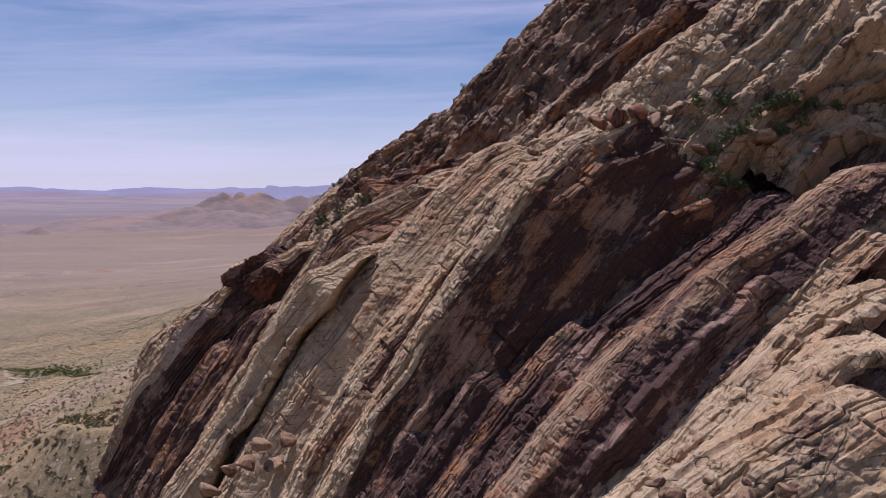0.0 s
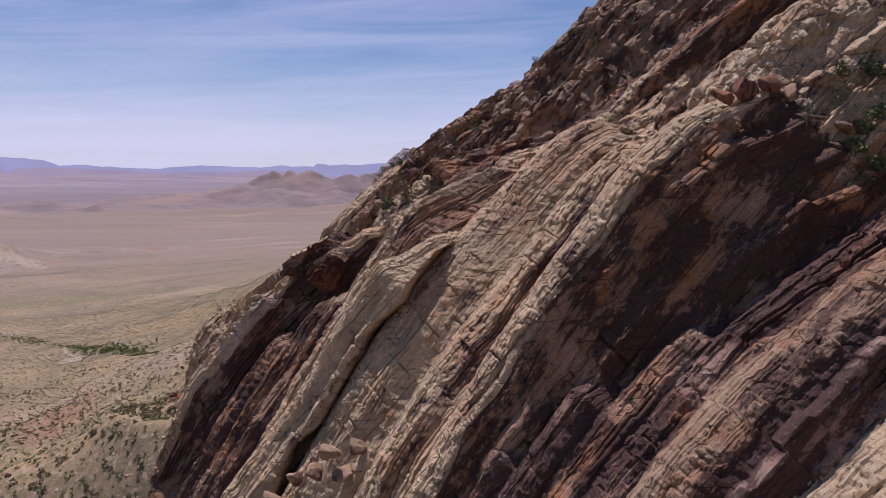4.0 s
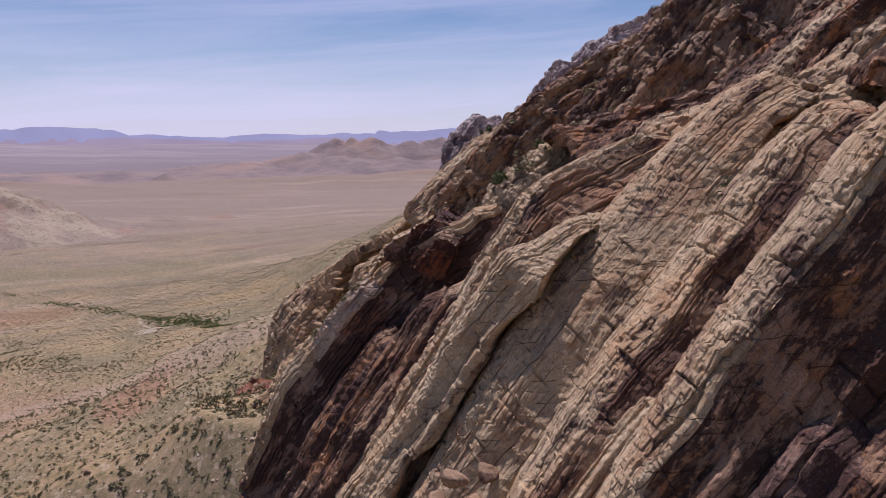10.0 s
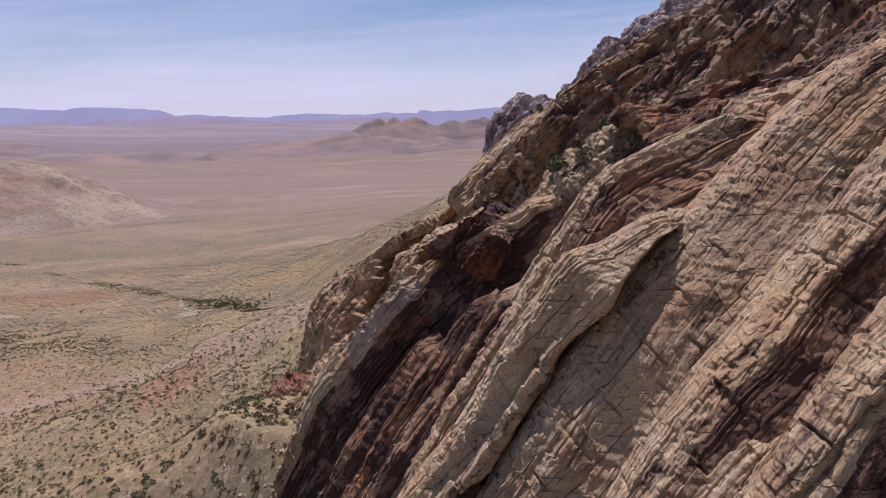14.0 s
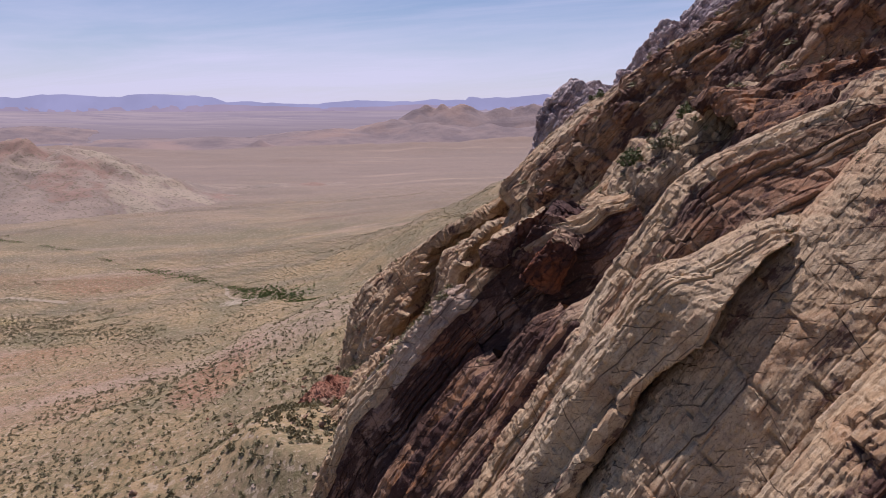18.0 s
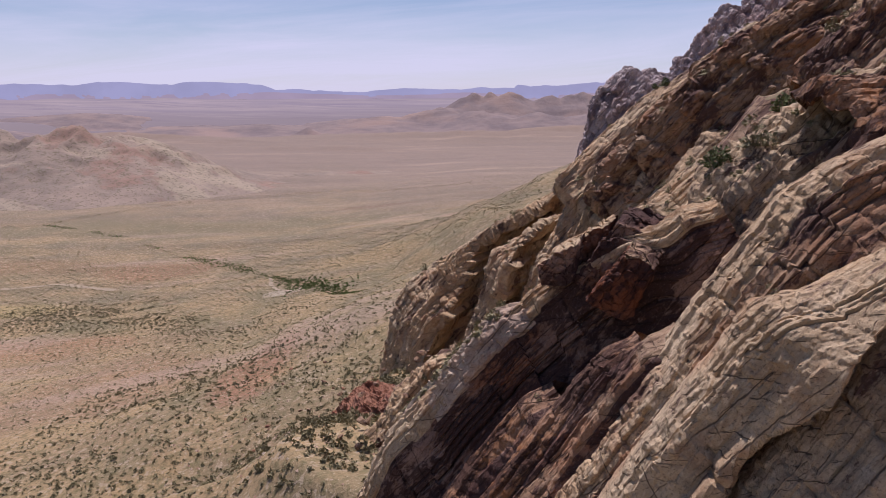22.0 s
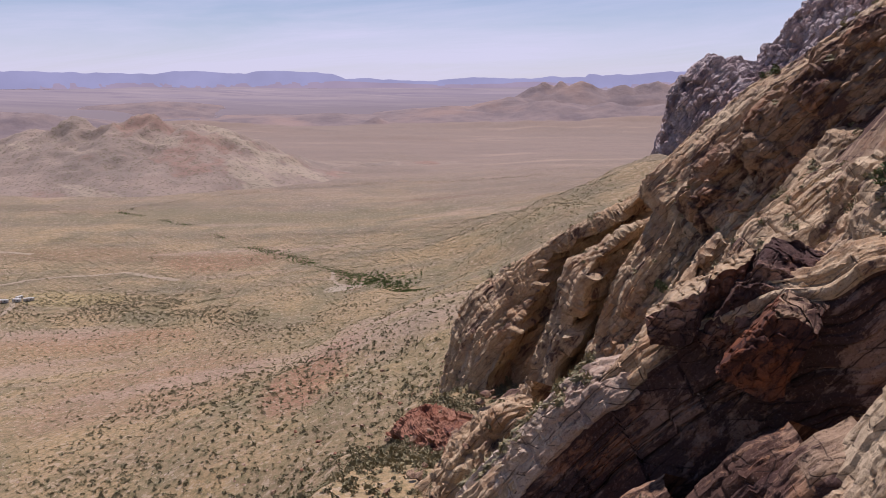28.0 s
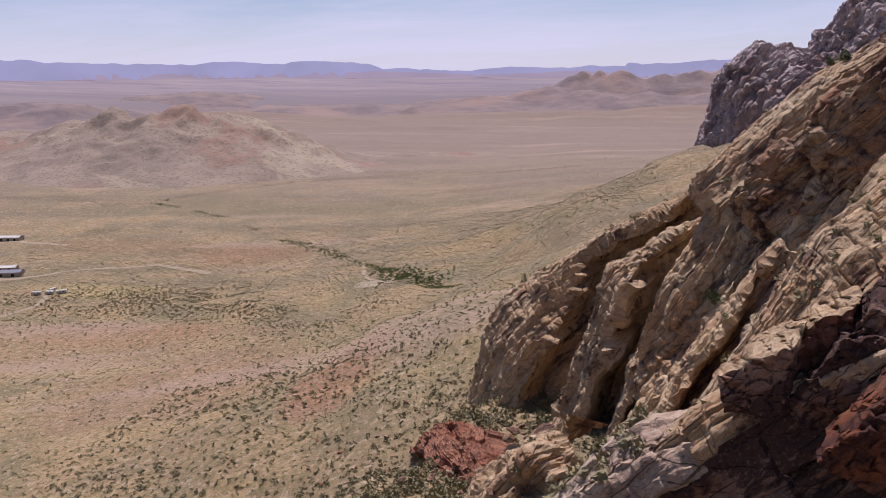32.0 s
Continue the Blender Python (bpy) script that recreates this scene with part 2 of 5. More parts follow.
def ground_z(x, y):
    p = np.stack([x, y, np.zeros_like(x)], -1)
    dx = x - np.interp(y, NOSE_Y, NOSE_X) + 5 * vnoise(p / 22, 3)
    foot = np.interp(y, FOOT_Y, FOOT_X) + 26 * vnoise(p / 75, 31) + 9 * vnoise(p / 24, 32)
    talus = np.minimum(-121 + np.interp(y, (260, 330), (0.6, 0.42)) * (x - foot), np.interp(y, (0, 150, 195, 232, 260, 286, 330, 420, 500, 900), (-95, -80, -58, -63, -75, -84, -88, -66, -50, -40)))
    z = soft_max(plain_z(x, y), talus, 9.0)
    z = soft_max(z, cliff_z(dx - 6, y), 2.0)
    # rounded desert hills in the middle distance
    for hx, hy, h, rx, ry in ((-1180, 1520, 48, 330, 260),
                              (-60, 2750, 20, 500, 160), (500, 2900, 26, 420, 200), (-420, 2300, 10, 300, 60), (-1050, 2500, 26, 500, 180)):
        r2 = ((x - hx) / rx) ** 2 + ((y - hy) / ry) ** 2
        m = r2 < 6
        if m.any():
            gully = 1 + 0.3 * vnoise(p[m] / 120, 21) + 0.1 * vnoise(p[m] / 45, 22) + 0.03 * vnoise(p[m] / 16, 23)
            z[m] += h * np.exp(-1.6 * r2[m]) * gully
    flat = smoothstep(-20, -70, dx)
    z += (1 - flat) * 2.6 * fbm(p / 9, 4, 5) + flat * (0.9 * fbm(p / 38, 3, 9) + 0.25 * vnoise(p / 5, 12))
    return z


def warped(lo, hi, n, mid, power):
    t = np.linspace(-1, 1, n)
    s = np.sign(t) * np.abs(t) ** power
    return np.where(s < 0, mid + s * (mid - lo), mid + s * (hi - mid))


gx = warped(-5200, 3200, 640, -20, 2.6)
gy = warped(-700, 5200, 720, 260, 2.3)
GX, GY = np.meshgrid(gx, gy, indexing="ij")
GZ = ground_z(GX.ravel(), GY.ravel()).reshape(GX.shape)


def ground_material():
    m, nt, b = shader("desert_ground", 0.95)
    pos = nt.nodes.new("ShaderNodeTexCoord").outputs["Object"]
    wide = noise_node(nt, pos, 0.0035, 5, 0.55, ((0, 0, 0), (1.0, 0.45, 1.0)))
    mid = noise_node(nt, pos, 0.02, 6, 0.6)
    speck = noise_node(nt, pos, 0.45, 4, 0.7)
    fine = noise_node(nt, pos, 1.6, 4, 0.7)
    col = mix(nt, ramp(nt, wide, 0.4, 0.62), (0.345, 0.24, 0.123), (0.345, 0.235, 0.122))
    col = mix(nt, ramp(nt, mid, 0.42, 0.60), col, (0.205, 0.163, 0.088))
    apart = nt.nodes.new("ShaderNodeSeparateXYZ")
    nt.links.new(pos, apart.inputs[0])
    # the plain's far soil is darker, with mauve haze painted into its colour
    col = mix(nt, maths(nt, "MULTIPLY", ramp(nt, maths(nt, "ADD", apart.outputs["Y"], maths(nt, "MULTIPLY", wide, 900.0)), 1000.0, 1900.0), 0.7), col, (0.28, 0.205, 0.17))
    bands = noise_node(nt, pos, 0.007, 6, 0.6, ((0, 0, radians(-8)), (0.35, 1.7, 1.0)))
    col = mix(nt, maths(nt, "MULTIPLY", ramp(nt, bands, 0.45, 0.62), 0.55), col, (0.15, 0.12, 0.095))
    col = mix(nt, maths(nt, "MULTIPLY", ramp(nt, bands, 0.40, 0.30), 0.6), col, (0.42, 0.30, 0.21))
    # soil patches of their own colour: middle, half size in metres, colour
    for cx, cy, rx, ry, soil in ((-275, 540, 62, 20, (0.32, 0.145, 0.08)), (-295, 765, 50, 40, (0.30, 0.15, 0.085)), (-100, 415, 15, 50, (0.30, 0.13, 0.08)),
                                 (-320, 520, 130, 40, (0.31, 0.195, 0.11)), (-365, 645, 60, 18, (0.40, 0.30, 0.13)), (-140, 628, 12, 7, (0.55, 0.46, 0.36)),
                                 (-680, 1280, 60, 50, (0.32, 0.165, 0.11)), (-440, 800, 90, 30, (0.25, 0.15, 0.085)), (-190, 440, 60, 50, (0.32, 0.19, 0.115)),
                                 (-136, 1130, 60, 18, (0.20, 0.11, 0.075)), (-330, 1000, 240, 60, (0.17, 0.14, 0.085)), (-300, 1650, 180, 22, (0.40, 0.31, 0.23)), (-55, 245, 60, 100, (0.26, 0.175, 0.10))):
        mp = nt.nodes.new("ShaderNodeMapping")
        mp.vector_type = "TEXTURE"
        mp.inputs["Location"].default_value, mp.inputs["Scale"].default_value = (cx, cy, -145), (rx * 1.6, ry * 1.6, 120)
        nt.links.new(pos, mp.inputs[0])
        gr = nt.nodes.new("ShaderNodeTexGradient")
        gr.gradient_type = "SPHERICAL"
        nt.links.new(mp.outputs[0], gr.inputs[0])
        edge = maths(nt, "ADD", gr.outputs["Fac"], maths(nt, "MULTIPLY", maths(nt, "SUBTRACT", mid, 0.5), 1.3))
        col = mix(nt, maths(nt, "MULTIPLY", ramp(nt, edge, 0.2, 0.5), 0.62), col, soil)
    col = mix(nt, maths(nt, "MULTIPLY", ramp(nt, speck, 0.50, 0.62), 0.75), col, (0.15, 0.128, 0.06))
    col = mix(nt, maths(nt, "MULTIPLY", ramp(nt, fine, 0.60, 0.70), 0.7), col, (0.56, 0.47, 0.34))
    dots = noise_node(nt, pos, 0.33, 3, 0.75)
    col = mix(nt, maths(nt, "MULTIPLY", ramp(nt, dots, 0.54, 0.60), 0.5), col, (0.13, 0.11, 0.05))
    col = mix(nt, maths(nt, "MULTIPLY", ramp(nt, dots, 0.43, 0.38), 0.6), col, (0.44, 0.34, 0.24))
    stripe = noise_node(nt, pos, 0.05, 5, 0.7, ((0, 0, radians(20)), (0.25, 1.6, 1.0)))
    col = mix(nt, maths(nt, "MULTIPLY", ramp(nt, stripe, 0.55, 0.68), 0.1), col, (0.13, 0.12, 0.07))
    # a second, farther wash of haze put into the ground colour
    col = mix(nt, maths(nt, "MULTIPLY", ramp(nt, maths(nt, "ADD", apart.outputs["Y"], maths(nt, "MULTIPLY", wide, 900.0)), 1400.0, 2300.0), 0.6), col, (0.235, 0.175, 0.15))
    col = mix(nt, maths(nt, "MULTIPLY", ramp(nt, bands, 0.42, 0.34), 0.35), col, (0.36, 0.26, 0.20))
    # bare tan soil on the rounded hills
    high = ramp(nt, maths(nt, "ADD", apart.outputs["Z"], maths(nt, "MULTIPLY", mid, 40.0)), -128.0, -100.0)
    far_off = ramp(nt, apart.outputs["Y"], 950.0, 1150.0)
    col = mix(nt, maths(nt, "MULTIPLY", maths(nt, "MULTIPLY", high, far_off), 0.4), col, (0.27, 0.18, 0.125))
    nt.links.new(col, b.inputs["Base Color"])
    bump(nt, b, ((speck, 0.5), (fine, 0.2)))
    return m


def surface_z(x, y):
    """The height of the built ground sheet, between its grid points."""
    i, j = np.clip(np.searchsorted(gx, x) - 1, 0, len(gx) - 2), np.clip(np.searchsorted(gy, y) - 1, 0, len(gy) - 2)
    u, v = (x - gx[i]) / (gx[i + 1] - gx[i]), (y - gy[j]) / (gy[j + 1] - gy[j])
    return (GZ[i, j] * (1 - u) + GZ[i + 1, j] * u) * (1 - v) + (GZ[i, j + 1] * (1 - u) + GZ[i + 1, j + 1] * u) * v


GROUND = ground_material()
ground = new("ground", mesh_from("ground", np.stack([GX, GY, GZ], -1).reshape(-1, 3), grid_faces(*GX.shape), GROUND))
tagged(ground, "tan and reddish desert ground with sparse scrub running to the horizon", "ground", kind="structure")
# rock shows where the sheet is steep
ground.data.materials.append(UPPER)
nz = normals_of(np.stack([GX, GY, GZ], -1))[:-1, :-1, 2]
ground.data.polygons.foreach_set("material_index", ((np.abs(nz) < 0.77) & (GX[:-1, :-1] > np.interp(GY[:-1, :-1], NOSE_Y, NOSE_X) - 62)).astype(np.int32).ravel())


# ---- ribs of bedded rock ----
def resample(points, step):
    pts = np.array(points, dtype=float)
    acc = np.r_[0, np.cumsum(np.linalg.norm(np.diff(pts, axis=0), axis=1))]
    s = np.linspace(0, acc[-1], max(8, int(acc[-1] / step)))
    out = np.stack([np.interp(s, acc, pts[:, k]) for k in range(3)], -1)
    for _ in range(int(2.5 / step)):
        out[1:-1] = 0.25 * out[:-2] + 0.5 * out[1:-1] + 0.25 * out[2:]
    return s, out


RIB_POINTS = []
SPOTS = []     # places on ledges where brush can grow: position and how level it is


def rib(label, material, crest, width, back=7.0, face=(0.55, -0.62, -0.56), behind=(0.25, 0.92, -0.25), edge=4.0, rough=1.0, grain=1.0,
        step=0.3, seed=1, knobs=0.0, beds=0.55, over=None, eye=(-8.0, 40.0), crest_material=None, name="rock_rib", fins=None, cleft_depth=8.5):
    """A long rib of bedded sandstone: a crest line from its top down, a face that falls from the crest and a back that runs into the slope.
    over: the crest line of the rib in front; the face is undercut where it comes down to it, so that a dark cleft parts the two.
    It is parted along its joints into crest blocks and face slabs."""
    s, line = resample(crest, step)
    v = np.arange(-back, width, step * 0.72)
    f, b = (np.array(w) / np.linalg.norm(w) for w in (face, behind))
    line = line - (f + b) * edge * 0.4
    S, V = np.meshgrid(s, v, indexing="ij")
    flat = S * 0
    step_a, _ = cells(S / 4.2, flat + 0.5, seed + 3)
    wob = 0.45 * rough * vnoise(np.stack([S / 8, flat, flat + seed], -1), seed) + 0.45 * rough * step_a
    W = V + wob
    hyp = np.sqrt(W * W + edge * edge)
    pos = line[:, None, :] + ((W + hyp) / 2)[..., None] * f + ((hyp - W) / 2)[..., None] * b
    if over is not None:
        _, front = resample(over, 2.0)
        k = ((line[:, 1].mean() - eye[1]) / (front[:, 1].mean() - eye[1]))
        front = np.stack([eye[0] + (front[:, 0] - eye[0]) * k, front[:, 2] * k], -1)
        ca, cb = -0.65 * front[:, 0] - 0.76 * front[:, 1], 0.76 * front[:, 0] - 0.65 * front[:, 1]
        la, lb = -0.65 * line[:, 0] - 0.76 * line[:, 2], 0.76 * line[:, 0] - 0.65 * line[:, 2]
        order = np.argsort(ca)
        wide = np.interp(la, ca[order], cb[order], left=cb[order][0], right=cb[order][-1]) - lb
        wide = np.where(wide < 3, 99, wide)
        low = V / 1.06 - wide[:, None] + 0.38 * cleft_depth + 1.2 * vnoise(np.stack([S / 6, flat, flat + 3], -1), seed + 31)
        cleft = smoothstep(0, 1.6, low) * cleft_depth
        pos = pos + cleft[..., None] * np.array((0.35, 0.93, 0.0))
    n = normals_of(pos)
    flip = -1.0 if (n[..., 1].mean() > 0) else 1.0
    n = n * flip
    q = pos / grain
    warp = vnoise(q / 9, seed + 5) + 0.4 * vnoise(q / 2.6, seed + 6)
    s2, v2 = S / grain, V / grain
    bed = v2 / (2.6 + 2.6 * random.Random(seed * 7).random()) + 0.018 * warp + 0.25 * vnoise(np.stack([s2 / 40, flat, flat + 1], -1), seed + 8)
    c1, e1 = cells(bed, flat + 0.5, seed)
    thin = v2 / 0.95 + 0.05 * warp
    c3, e3 = cells(thin, flat + 0.5, seed + 90)
    across = s2 / 7.5 + 5.0 * c1 + 0.05 * warp
    c2, e2 = cells(across, np.floor(c1 * 50) + 0.5, seed + 50)
    block = s2 / 1.9 + 5.0 * c3 + 0.12 * warp
    c6, e6 = cells(block, np.floor(c3 * 50) + 0.5, seed + 55)
    near = np.exp(-((V - 0.5) / (3.4 * grain)) ** 2)
    # lesser fins: each comes out sharply at its upper edge and falls back to a cleft below it
    spacing, depth = fins or (4.2 + 2.5 * random.Random(seed * 3).random(), 1.7)
    fin = v2 / spacing + 0.025 * warp + 0.3 * vnoise(np.stack([s2 / 34, v2 / 60, flat + 2], -1), seed + 60)
    fr = fin - np.floor(fin)
    size = 0.5 + 0.9 * hashed(np.floor(fin).astype(np.int64), np.floor(s2 / 60).astype(np.int64) * 0, np.int64(seed), seed + 61)
    size = size * smoothstep(-0.5, 0.25, vnoise(np.stack([s2 / 16, np.floor(fin) * 3.1, flat], -1), seed + 62)) * (V > 1.5 * grain)
    gate = smoothstep(-0.1, 0.35, vnoise(np.stack([s2 / 11, v2 / 2.2, flat + 4], -1), seed + 63))
    rare = smoothstep(0.15, 0.4, vnoise(np.stack([s2 / 9, v2 / 7, flat + 6], -1), seed + 64))
    d = 0.55 * vnoise(q / 21, seed + 11) + (0.08 + 0.1 * near) * vnoise(q / 5.0, seed + 12) + (0.07 + 0.07 * near) * fbm(q / 1.3, 3, seed + 13, 0.7)
    c8, e8 = cells(s2 / 1.6 + 0.15 * warp, v2 / 0.85 + 0.1 * warp, seed + 97)
    d += (0.03 + 0.05 * near) * c8 - (0.03 + 0.04 * near) * np.exp(-(e8 / 0.1) ** 2)
    d += depth * size * np.minimum(fr / 0.28, 1) * (1 - fr)
    if fins:
        # stacked knobs along each fin
        c7, e7 = cells(s2 / 3.0 + 7.0 * np.floor(fin) + 0.3 * warp, np.floor(fin) + 0.5, seed + 95)
        d += 0.45 * np.sqrt(np.clip(e7, 0, 0.6)) + 0.35 * c7 + 0.5 * np.sqrt(np.clip(fr * (1 - fr), 0, 1))
    lv = (pos[..., 2] + 0.15 * pos[..., 0]) / (1.9 * grain) + 0.16 * warp + 0.5 * c2
    d += 0.16 * (1 - (lv - np.floor(lv))) * smoothstep(-0.1, 0.4, vnoise(q / 6.0, seed + 66))
    d += beds * (0.42 * c1 + (0.2 + 0.16 * near) * c3 - 1.1 * gate * np.exp(-(e1 / 0.06) ** 2) - 0.6 * gate * np.exp(-(e3 / 0.14) ** 2))
    d += (0.08 + 0.2 * near) * c2 - 0.5 * rare * np.exp(-(e2 / 0.04) ** 2) + (0.05 + 0.1 * near) * c6 - (0.05 + 0.12 * near) * np.exp(-(e6 / 0.07) ** 2)
    if knobs:
        jump = warp + 0.8 * vnoise(q / 5, seed + 41)
        c4, e4 = cells(s2 / 5.0 + 0.4 * jump, v2 / 3.0 + 0.4 * jump, seed + 70)
        c5, e5 = cells(s2 / 1.9 + 0.4 * jump, v2 / 1.5 + 0.4 * jump, seed + 75)
        d += knobs * (0.9 * c4 + 1.0 * np.sqrt(np.clip(e4, 0, 0.5)) - 0.5 + 0.35 * c5 + 0.3 * np.sqrt(np.clip(e5, 0, 0.5)) + 0.8 * vnoise(q / 4, seed + 43))
    taper = smoothstep(0, 4, S) * smoothstep(0, 4, s[-1] - S)
    pos = pos + n * (d * rough * grain)[..., None] + ((1 - taper) * 3.0)[..., None] * np.array((0.6, 0.5, -0.4))
    n2 = normals_of(pos) * flip
    pick = np.random.RandomState(seed).choice(pos.shape[0] * pos.shape[1], 260)
    for i in pick:
        p, m = pos.reshape(-1, 3)[i], n2.reshape(-1, 3)[i]
        if m[2] > 0.45:
            SPOTS.append((p[0], p[1], p[2], m[2]))
    RIB_POINTS.append(pos[::2, ::2].reshape(-1, 3))
    # bury the open sides in the slope
    into = np.array((0.62, 0.45, -0.35)) * 9
    pos = np.concatenate([pos[:, :1] + into, pos, pos[:, -1:] + into], 1)
    top = new(name)
    tagged(top, label, "rock", "ribs of the rock face")
    rows, cols = pos.shape[:2]
    cut = int((back + 3.2 * grain) / (step * 0.72)) + 1
    cuts = [0, cut] + [c for c in (cut + int(6.5 * grain / (step * 0.72)), cut + int(16 * grain / (step * 0.72))) if c < cols - 6] + [cols - 1]
    rnd = random.Random(seed)
    for k in range(len(cuts) - 1):
        r = 0
        while r < rows - 1:
            most = rnd.uniform(9, 15) if k == 0 else rnd.uniform(22, 40)
            r2 = min(rows - 1, r + int(most * grain / step))
            if rows - 1 - r2 < 6:
                r2 = rows - 1
            sub = pos[r:r2 + 1, cuts[k]:cuts[k + 1] + 1]
            faces = grid_faces(*sub.shape[:2])
            if flip < 0:
                faces = faces[:, ::-1]
            kind = "crest_block" if k == 0 else "face_slab"
            part = new(kind, mesh_from(kind, sub.reshape(-1, 3), faces, (crest_material or material) if k == 0 else material, False))
            part.parent = top
            r = r2
    return top


CREST_A = [(57.3, 56.0, -16.7), (51.7, 57.3, -20.9), (46.0, 58.7, -24.4), (39.8, 60.0, -28.5), (30, 61, -37)]
rib("pale fractured sandstone slab at the foot of the rock face", PALE, CREST_A, 24, seed=2, eye=(-1.0, 8.0))
CREST_B = [(64.9, 62.0, -13.1), (61.3, 63.0, -15.9), (56.6, 64.0, -20.0), (51.9, 65.0, -24.7), (46.5, 66.0, -29.6), (36, 67, -39)]
rib("narrow rounded pale sandstone rib", BROWN, CREST_B, 14, crest_material=PALE, seed=3, over=CREST_A, eye=(-1.0, 8.0))
CREST_C = [(72.3, 69.0, -8.6), (67.9, 69.8, -11.9), (62.5, 70.6, -15.8), (57.7, 71.4, -20.6), (50.8, 72.2, -26.4), (42.2, 73.0, -33.8), (30, 74, -45)]
rib("long pale sandstone rib with dark joints", UPPER, CREST_C, 14, crest_material=PALE, seed=4, beds=0.7, over=CREST_B, eye=(-1.0, 8.0))
CREST_D = [(78.4, 75.0, -1.5), (73.6, 75.8, -6.1), (65.5, 76.6, -12.9), (61.7, 77.4, -16.5), (53.6, 78.2, -24.0), (40.9, 79.0, -35.6), (28, 80, -48)]
rib("long pale sandstone rib streaked with varnish", UPPER, CREST_D, 14, crest_material=PALE, seed=5, beds=0.7, over=CREST_C, eye=(-1.0, 8.0))
CREST_E = [(83.3, 80.0, 6.1), (76.1, 81.0, 1.2), (69.7, 82.0, -3.7), (61.1, 83.0, -8.5), (51.2, 84.0, -17.2), (42.3, 85.0, -26.5), (31.5, 86.0, -38.9), (22, 87, -50)]
rib("broad grey sandstone slab with a dark brown hollow", BROWN, CREST_E, 20, crest_material=UPPER, seed=6, beds=0.45, over=CREST_D, eye=(-1.0, 8.0))
CREST_F = [(76.4, 93.0, 2.0), (68.0, 93.4, -5.8), (57.2, 93.8, -12.5), (50.1, 94.2, -18.4), (43.1, 94.6, -25.6), (31.0, 95.0, -39.7), (22, 96, -51)]
rib("thin sandstone rib with an orange stained edge", BROWN, CREST_F, 16, seed=7, over=CREST_E, eye=(-1.0, 8.0))
CREST_G = [(64, 106.5, 13.5), (60.8, 107.0, 12.4), (52.1, 107.9, 8.8), (44.5, 108.7, 1.8), (39.7, 109.6, -5.2), (34.0, 110.4, -13.4), (26.7, 111.3, -24.2), (18.6, 112.1, -38.0), (12.1, 113.0, -49.5), (6, 114, -60)]
rib("massive brown varnished sandstone face under a golden crest", RUSTY, CREST_G, 34, face=(0.62, -0.42, -0.66), seed=8, beds=0.35, over=CREST_F, eye=(-1.0, 8.0), crest_material=PALE)
CREST_H = [(37.5, 121.0, -22.7), (29.1, 121.0, -31.5), (21.9, 121.0, -41.0), (16.5, 121.0, -49.6), (10, 121, -60)]
rib("thin pale sandstone fin with a sharp tip", BROWN, CREST_H, 14, crest_material=PALE, seed=9, beds=0.8, over=CREST_G)
CREST_I = [(57.5, 133.0, 7.8), (48.2, 132.4, 0.1), (42.8, 131.9, -5.9), (36.5, 131.3, -14.7), (27.5, 130.7, -25.0), (20.6, 130.1, -33.3), (14.0, 129.6, -43.2), (8.3, 129.0, -53.9), (3, 128, -64)]
rib("long rounded pale sandstone rib with a knobbly crest", UPPER, CREST_I, 20, crest_material=PALE, seed=10, beds=0.4, over=CREST_H)
CREST_J = [(60.5, 152.0, 11.5), (56.5, 151.4, 11.0), (51.4, 150.8, 8.6), (43.0, 150.5, 1.1), (34.8, 149.8, -6.7), (26.9, 149.0, -15.3), (20.3, 148.2, -23.7), (13.8, 147.5, -31.9), (7.5, 146.8, -42.0), (-1.7, 146.0, -57.9), (-8, 145, -69)]
rib("broad pale sandstone rib with a dark water streak", PALE, CREST_J, 26, seed=11, beds=0.3, over=CREST_I)
CREST_K = [(39.0, 157.0, -9.0), (32.0, 153.0, -9.6), (26.0, 149.6, -10.8), (20.7, 149.8, -14.0), (16.3, 151.0, -15.4), (13.6, 151.8, -20.5), (9.0, 153.0, -28.2), (2.6, 154.7, -39.5), (-3.7, 155.9, -48.3), (-12.3, 157.0, -61.3), (-20, 158, -73)]
rib("pale sandstone rib ending in a rounded knuckle", PALE, CREST_K, 16, seed=12, beds=0.35, over=CREST_J)
CREST_L = [(44.5, 160.0, 3.0), (40.0, 160.2, 1.6), (32.5, 160.6, -1.5), (26.8, 161.1, -4.4), (22.2, 161.4, -8.0), (17.6, 162.3, -15.3), (10.8, 162.9, -25.7), (3.9, 163.4, -37.2), (-5.1, 164.0, -52.0), (-14, 165, -66)]
rib("jointed sandstone rib with red brown varnish", UPPER, CREST_L, 18, seed=13, crest_material=PALE)
CREST_M = [(20, 180, -10), (14.6, 181.0, -14.5), (10.8, 182.0, -15.1), (4.6, 183.0, -19.0), (-0.4, 184.0, -23.5), (-9.1, 185.0, -33.7), (-19.0, 186.0, -45.0), (-23.5, 187.0, -55.4), (-30.5, 188.0, -72.1), (-38, 189, -90)]
rib("dark red sandstone prow at the end of the rock face", BROWN, CREST_M, 26, face=(0.5, -0.15, -0.85), edge=2.5, seed=14, crest_material=PALE)


def between(one, two, k, top, low, sink=1.6):
    """A crest line that runs between two others, from one height down to another."""
    a, b = np.array(one)[::-1], np.array(two)[::-1]
    out = []
    for z in np.linspace(top, low, 8):
        p, q = (np.array([np.interp(z, c[:, 2], c[:, i]) for i in (0, 1)]) for c in (a, b))
        x, y = p + (q - p) * k
        out.append((x, y, z - sink))
    return out


